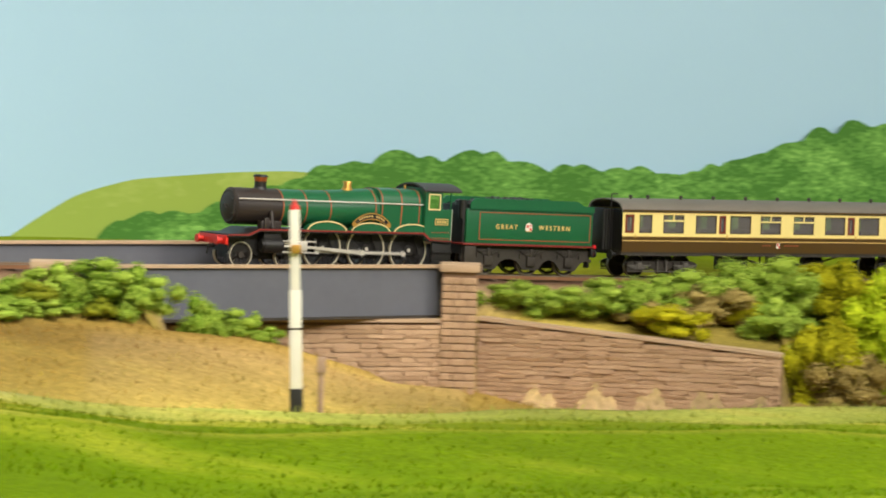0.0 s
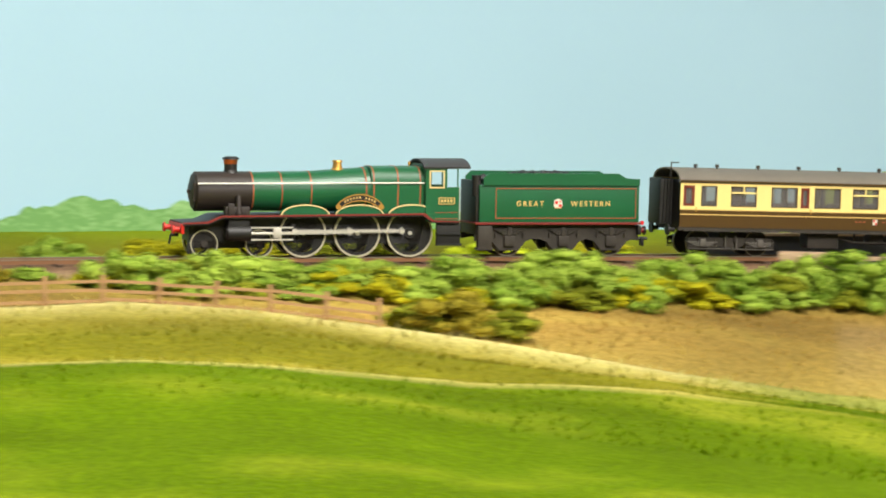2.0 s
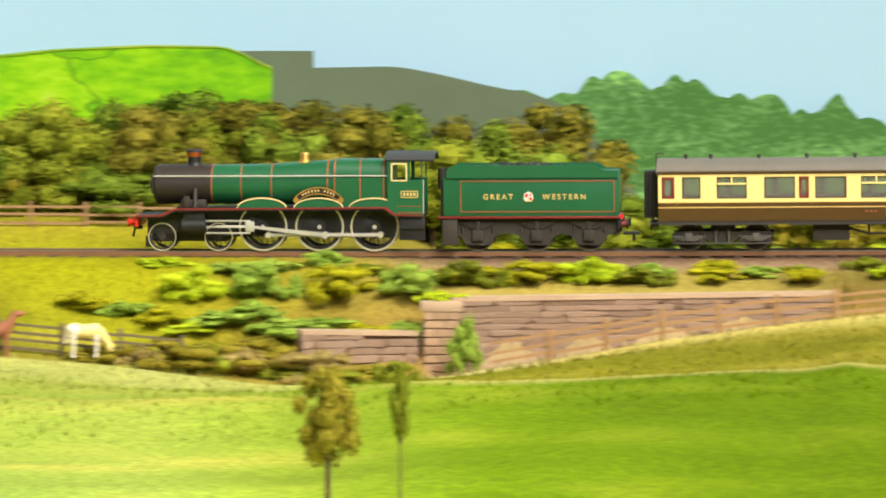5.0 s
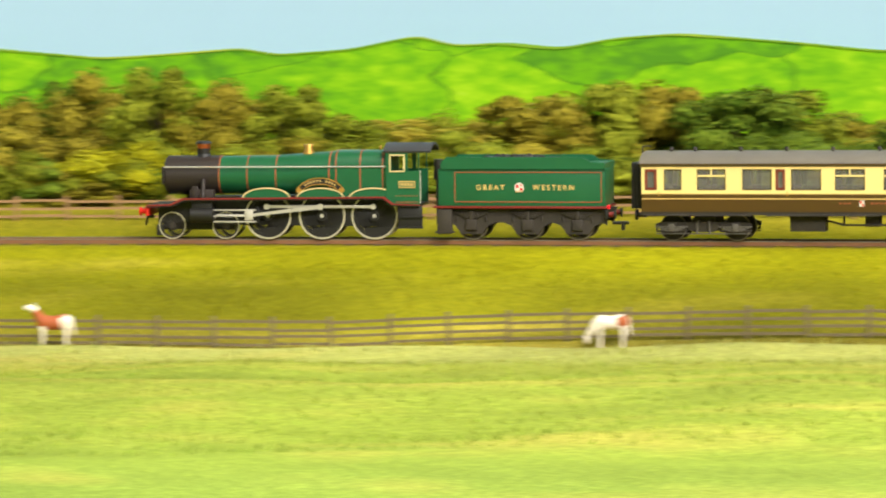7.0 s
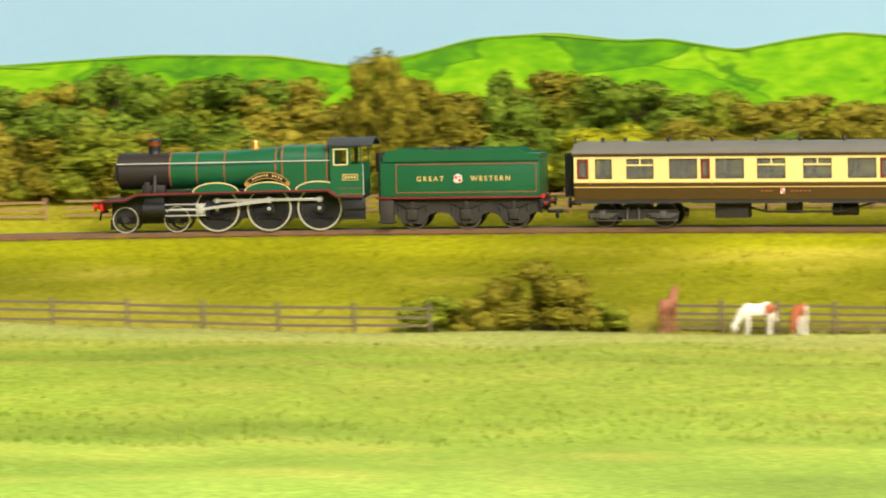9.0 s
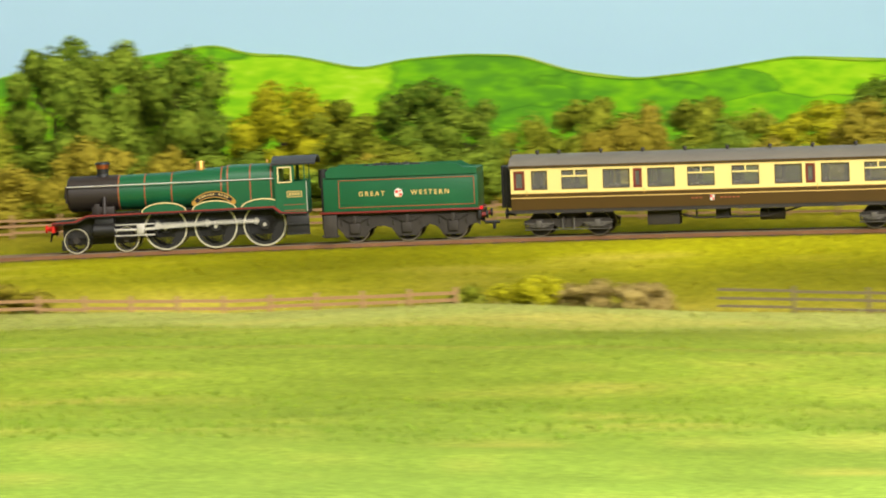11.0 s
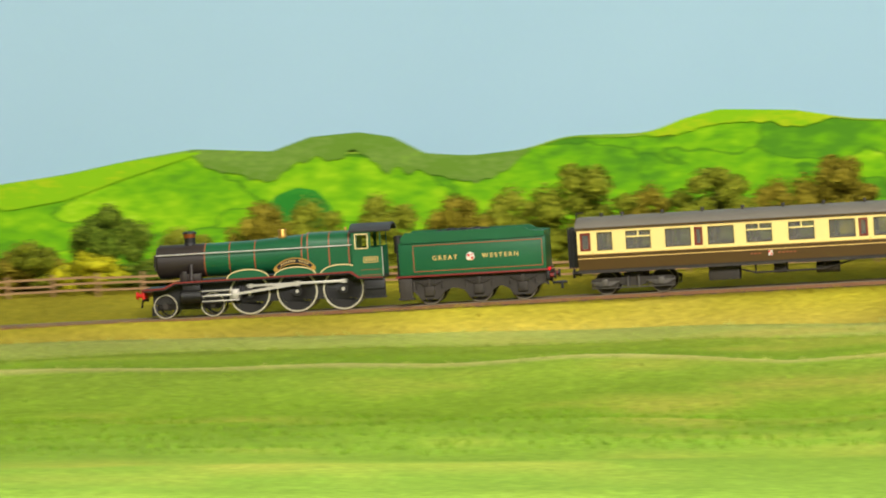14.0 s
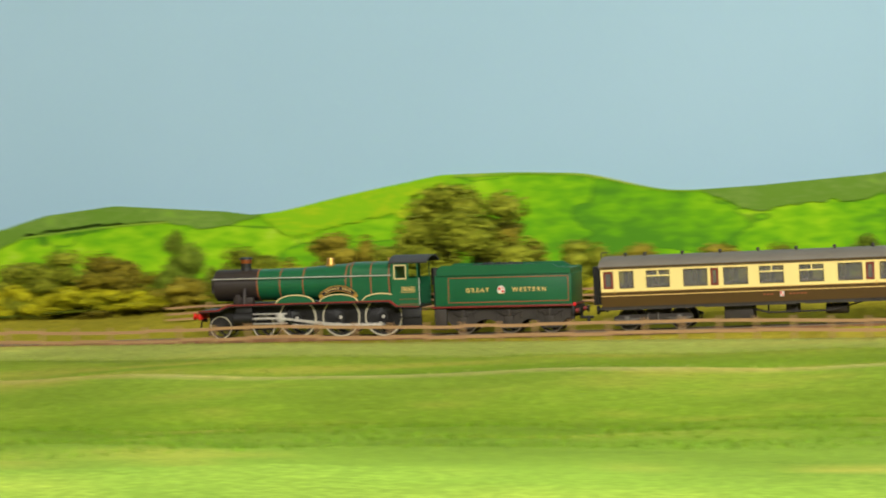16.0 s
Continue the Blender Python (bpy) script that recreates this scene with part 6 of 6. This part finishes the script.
for kind, a, b in holes:
    bm = B()
    e = 1.3 if kind == "drop" else .45
    for x0, x1, z0, z1 in ((a, a + e, WZ0, WZ1), (b - e, b, WZ0, WZ1), (a, b, WZ0, WZ0 + e), (a, b, WZ1 - e, WZ1)):
        box(bm, x0, x1, -HW - .12, -HW + .5, z0, z1)
    w = part("window", bm, MAROON if kind == "drop" else BROWN, coach, "maroon-framed door window" if kind == "drop" else "thin brown window frame")
    bm = B()
    box(bm, a + .2, b - .2, -HW + .35, -HW + .6, WZ0 + .2, WZ1 - .2)
    part("pane", bm, GLASS, w, "dark reflecting glass").visible_shadow = False
    if kind == "vent":
        bm = B()
        box(bm, a + .3, b - .3, -HW - .2, -HW + .4, WZ1 - 4.0, WZ1 - 3.1)
        box(bm, (a + b) / 2 - .4, (a + b) / 2 + .4, -HW - .2, -HW + .4, WZ1 - 3.4, WZ1)
        part("vent_bar", bm, CREAM, w, "cream ventilator bars")
    if kind == "drop":
        bm = B()
        box(bm, b + .9, b + 1.3, -HW - .5, -HW, 24.5, 27.2)
        part("door_handle", bm, BRASS, w)
bm = B()
for x in np.arange(6, CL - 4, 24.5):
    box(bm, x, x + .8, -HW + 1.2, 4, 18, 41)
box(bm, 2, CL - 2, 3.2, 4, 18, 29)
box(bm, 2, CL - 2, 3.2, 4, 38, 41)
for x in np.arange(10, CL - 10, 12.25):
    box(bm, x, x + 2.6, 3.2, 4, 29, 38)
for x in np.arange(8, CL - 24, 24.5):
    box(bm, x, x + 5, -14, 2.5, 18, 30, .8)
    box(bm, x + 17, x + 22, -14, 2.5, 18, 30, .8)
part("compartments", bm, INSIDE, coach, "brown compartment walls and seats")
bm = B()
box(bm, -8, 0, -7.2, 7.2, 17.6, 41.6, .8)
for k in range(4):
    box(bm, -7.6 + k * 2, -6.6 + k * 2, -8, 8, 17.2, 42)
part("corridor_bellows", bm, BLACK, coach, "black corridor connection")
bm = B()
box(bm, CL, CL + 8, -7.2, 7.2, 17.6, 41.6, .8)
part("corridor_bellows", bm, BLACK, coach, "black corridor connection")
bm = B()
box(bm, 0, CL, -14.5, 14.5, 14.2, 16.6)
box(bm, -.5, CL + .5, -HW + .2, -HW + 1.6, 14.4, 16.2)
for a, b in ((2, 60), (68, 128), (134, 196), (204, 262)):
    box(bm, a, b, -HW - 1.2, -HW + 1.6, 14.0, 14.7)
part("solebar", bm, FRAME, coach, "dark underframe")
for p, q in (((88, 14.5), (109, 9)), ((172, 14.5), (151, 9)), ((109, 9), (151, 9)), ((109, 9), (109, 14.5)), ((151, 9), (151, 14.5))):
    bm = B()
    rod(bm, (p[0], -13, p[1]), (q[0], -13, q[1]), .6, 6)
    part("truss_rod", bm, FRAME, coach)
bm = B()
box(bm, 80, 99, -14, -4, 5.5, 14.2, .5)
part("battery_box", bm, FRAME, coach, "grey-black battery box")
bm = B()
rod(bm, (146, -9, 10), (160, -9, 10), 3.4, 14)
box(bm, 120, 128, -12, -4, 8, 14, .4)
part("vacuum_cylinder", bm, FRAME, coach)
bm = B()
box(bm, 118, 120.6, -HW - .35, -HW, 19.2, 22.4)
c2 = part("crest", bm, WHITE, coach, "small red and white crest")
bm = B()
box(bm, 118.2, 119.3, -HW - .5, -HW - .3, 20.8, 22.2)
box(bm, 119.4, 120.4, -HW - .5, -HW - .3, 19.4, 20.6)
part("crest_quarters", bm, RED, c2)
bm = B()
for x in (107, 109.4, 111.8, 124, 126.4, 128.8, 131.2, 133.6):
    box(bm, x, x + 1.5, -HW - .3, -HW, 20.4, 21.2)
part("lettering_bars", bm, LINER, coach, "small faded gold lettering bars")
for cx in (33, 230):
    bogie = new("bogie")
    bogie.parent = coach
    bogie.location = (cx / 1000, 0, 0)
    bm = B()
    for s in (-1, 1):
        extrude(bm, [(-27, 9.2), (-23, 10.5), (23, 10.5), (27, 9.2), (24, 7.6), (9, 6.8), (5, 5), (-5, 5), (-9, 6.8), (-24, 7.6)], s * 12.6 - .7, s * 12.6 + .7)
        for x in (-17.5, 17.5):
            box(bm, x - 2.6, x + 2.6, s * 13.4 - 1, s * 13.4 + 1, 4.8, 10.4, .5)
            box(bm, x - 8.5, x + 8.5, s * 13.8 - .6, s * 13.8 + .6, 5.0, 6.0, .2)
            rod(bm, (x - 8, s * 13.8, 5.5), (x - 8, s * 13.8, 9.6), .5, 6)
            rod(bm, (x + 8, s * 13.8, 5.5), (x + 8, s * 13.8, 9.6), .5, 6)
        rod(bm, (-3, s * 13.6, 7.5), (-3, s * 13.6, 11.5), 1.1, 8)
        rod(bm, (3, s * 13.6, 7.5), (3, s * 13.6, 11.5), 1.1, 8)
    box(bm, -6, 6, -12, 12, 7, 13)
    part("bogie_frame", bm, FRAME, bogie, "dark bogie frame")
    for s in (-1, 1):
        for x in (-17.5, 17.5):
            q = B()
            for k in range(4):
                box(q, x - 9 + k * 1.7, x + 9 - k * 1.7, s * 14.5 - .5, s * 14.5 + .5, 7.6 - k * .75, 8.2 - k * .75, .12)
            box(q, x - 1.7, x + 1.7, s * 14.9 - .8, s * 14.9 + .8, 5.4, 9.6, .4)
            part("leaf_spring", q, SPRING, bogie, "light grey leaf spring and axlebox, highlights in the colour")
        q = B()
        rod(q, (-26, s * 14.2, 4.2), (26, s * 14.2, 4.2), .35, 6)
        for x in (-3.4, 3.4):
            rod(q, (x, s * 14.2, 4.2), (x, s * 14.2, 10.5), .6, 8)
        part("tie_bar", q, SPRING, bogie)
    for x in (-17.5, 17.5):
        bm, bt = wheel_mesh(7.3, 0, 8.6, 2, 0, True)
        w = part("wheelset", bm, FRAME, bogie)
        part_mesh = finish("tyre", bt, DARKTYRE)
        w.data.materials.append(DARKTYRE)
        joined = bmesh.new()
        joined.from_mesh(w.data)
        n0 = len(joined.faces)
        joined.from_mesh(part_mesh)
        joined.faces.ensure_lookup_table()
        for fc in joined.faces[n0:]:
            fc.material_index = 1
        joined.to_mesh(w.data)
        joined.free()
        WHEELS.append((w, x, 7.3, 0))
for x in (-3.6, CL + 3.6):
    for y in (-11, 11):
        bm = B()
        s = 1 if x > 0 else -1
        rod(bm, (0 if s < 0 else CL, y, 14.2), (x, y, 14.2), 1.3, 10)
        rod(bm, (x, y, 14.2), (x + s * 1.0, y, 14.2), 2.9, 16)
        part("buffer", bm, BLACK, coach)


# ---- the hall round the layout ----
HALLWALL = mat("hall_wall", rgb(224, 222, 214), .9, 0, .06, 40, 2, .1)
HALLFLOOR = mat("hall_floor", rgb(120, 112, 102), .7, 0, .2, 60, 3, .1)
FASCIA = mat("baseboard_fascia", rgb(60, 62, 58), .7, 0, .15, 60, 6, .1)


def slab(name, x0, x1, y0, y1, z0, z1, m, label, cat):
    q = B()
    box(q, x0, x1, y0, y1, z0, z1)
    return tagged(part(name, q, m, None, "", 1, 0), label, cat, kind="structure")


slab("floor", -6, 5, -5, 6, -.1, 0, HALLFLOOR, "grey-brown hall floor", "floor")
slab("ceiling", -6, 5, -5, 6, 3.2, 3.3, HALLWALL, "white hall ceiling", "ceiling")
slab("wall_north", -6, 5, 6, 6.1, 0, 3.2, HALLWALL, "plain off-white hall wall", "wall")
slab("wall_south", -6, 5, -5.1, -5, 0, 3.2, HALLWALL, "plain off-white hall wall", "wall")
slab("wall_east", 5, 5.1, -5, 6, 0, 3.2, HALLWALL, "plain off-white hall wall", "wall")
slab("wall_west", -6.1, -6, -5, 6, 0, 3.2, HALLWALL, "plain off-white hall wall", "wall")


# ---- what moves: the train along its line ----
# seconds and metres along the line, of the crest on the tender
RUN = [(0, 0.8949), (0.5, 1.007), (1, 1.1283), (1.5, 1.2367), (2, 1.3547), (2.5, 1.466), (3, 1.5901), (3.5, 1.7031), (4, 1.8274), (4.5, 1.9435), (4.7, 1.9919), (6.8, 2.5145), (7, 2.5707), (7.5, 2.7044), (8, 2.8491), (8.5, 2.9822), (8.7, 3.0361), (10.8, 3.6234), (11, 3.6795), (11.5, 3.814), (12, 3.965), (12.5, 4.1109), (13, 4.2727), (13.5, 4.4274), (14, 4.5994), (14.5, 4.7632), (15, 4.9444), (15.5, 5.1072), (16, 5.2733)]
CREST_X = .212


def run_at(t):
    ts, ss = [r[0] for r in RUN], [r[1] for r in RUN]
    i = min(max(int(np.searchsorted(ts, t)) - 1, 0), len(ts) - 2)

    def slope(k):
        a, b = max(k - 1, 0), min(k + 1, len(ts) - 1)
        return (ss[b] - ss[a]) / (ts[b] - ts[a])
    h = ts[i + 1] - ts[i]
    u = (t - ts[i]) / h
    return ((2 * u ** 3 - 3 * u * u + 1) * ss[i] + (u ** 3 - 2 * u * u + u) * h * slope(i) + (3 * u * u - 2 * u ** 3) * ss[i + 1] + (u ** 3 - u * u) * h * slope(i + 1))


def vehicle_pose(front, a, b):
    """The pose of a vehicle whose x = 0 is at front (metres along the line), carried at a and b behind it."""
    p, q = on_line(front - a), on_line(front - b)
    x = (q - p).normalized()
    y = Vector((0, 0, 1)).cross(x).normalized()
    z = x.cross(y)
    o = p - x * a
    m = Matrix((x, y, z)).transposed().to_4x4()
    m.translation = o + Vector((0, 0, .0002))
    return m


# seconds and degrees that the crank runs ahead of plain rolling
CREEP = [(0, 0), (.5, 15), (1, 28), (1.5, 62), (2, 80), (2.5, 128), (3, 178), (3.5, 216), (4, 245), (4.5, 283), (7, 366), (8, 388), (12, 592), (12.5, 620), (13, 637), (13.5, 668), (14, 702), (14.5, 712), (16, 765)]


def crank_turn(t, nose):
    return .55 - nose * 1000 / 12.9 - radians(float(np.interp(t, [c[0] for c in CREEP], [c[1] for c in CREEP])))


def motions():
    fine = [i / FPS for i in range(int(16 * FPS) + 1)]
    rough = [i / 10 for i in range(161)]
    nose = {t: run_at(t) + CREST_X for t in fine + rough}
    walk(loco, [(t, vehicle_pose(nose[t], .032, .131)) for t in rough])
    walk(tender, [(t, vehicle_pose(nose[t] - .1665, .0195, .078)) for t in rough])
    walk(coach, [(t, vehicle_pose(nose[t] - .2812, .033, .230)) for t in rough])
    for w, x, r, phase in WHEELS:
        walk(w, [(t, Matrix.Translation((x / 1000, 0, r / 1000)) @ Matrix.Rotation(crank_turn(t, nose[t]) if r == 12.9 else phase - nose[t] * 1000 / r, 4, "Y")) for t in fine])
    rods, cons, heads = [], [], []
    for t in fine:
        a = crank_turn(t, nose[t])
        dx, dz = CRANK * cos(a), -CRANK * sin(a)
        rods.append((t, Matrix.Translation((dx / 1000, 0, (12.9 + dz) / 1000))))
        px, pz = 101.8 + dx, 12.9 + dz
        hz = 13.2
        run = math.sqrt(L_CON ** 2 - (pz - hz) ** 2)
        cons.append((t, Matrix.Translation((px / 1000, 0, pz / 1000)) @ Matrix.Rotation(-atan2(pz - hz, run), 4, "Y")))
        heads.append((t, Matrix.Translation(((px - run) / 1000, 0, hz / 1000))))
    walk(coupling, rods)
    walk(conrod, cons)
    walk(crosshead, heads)


motions()
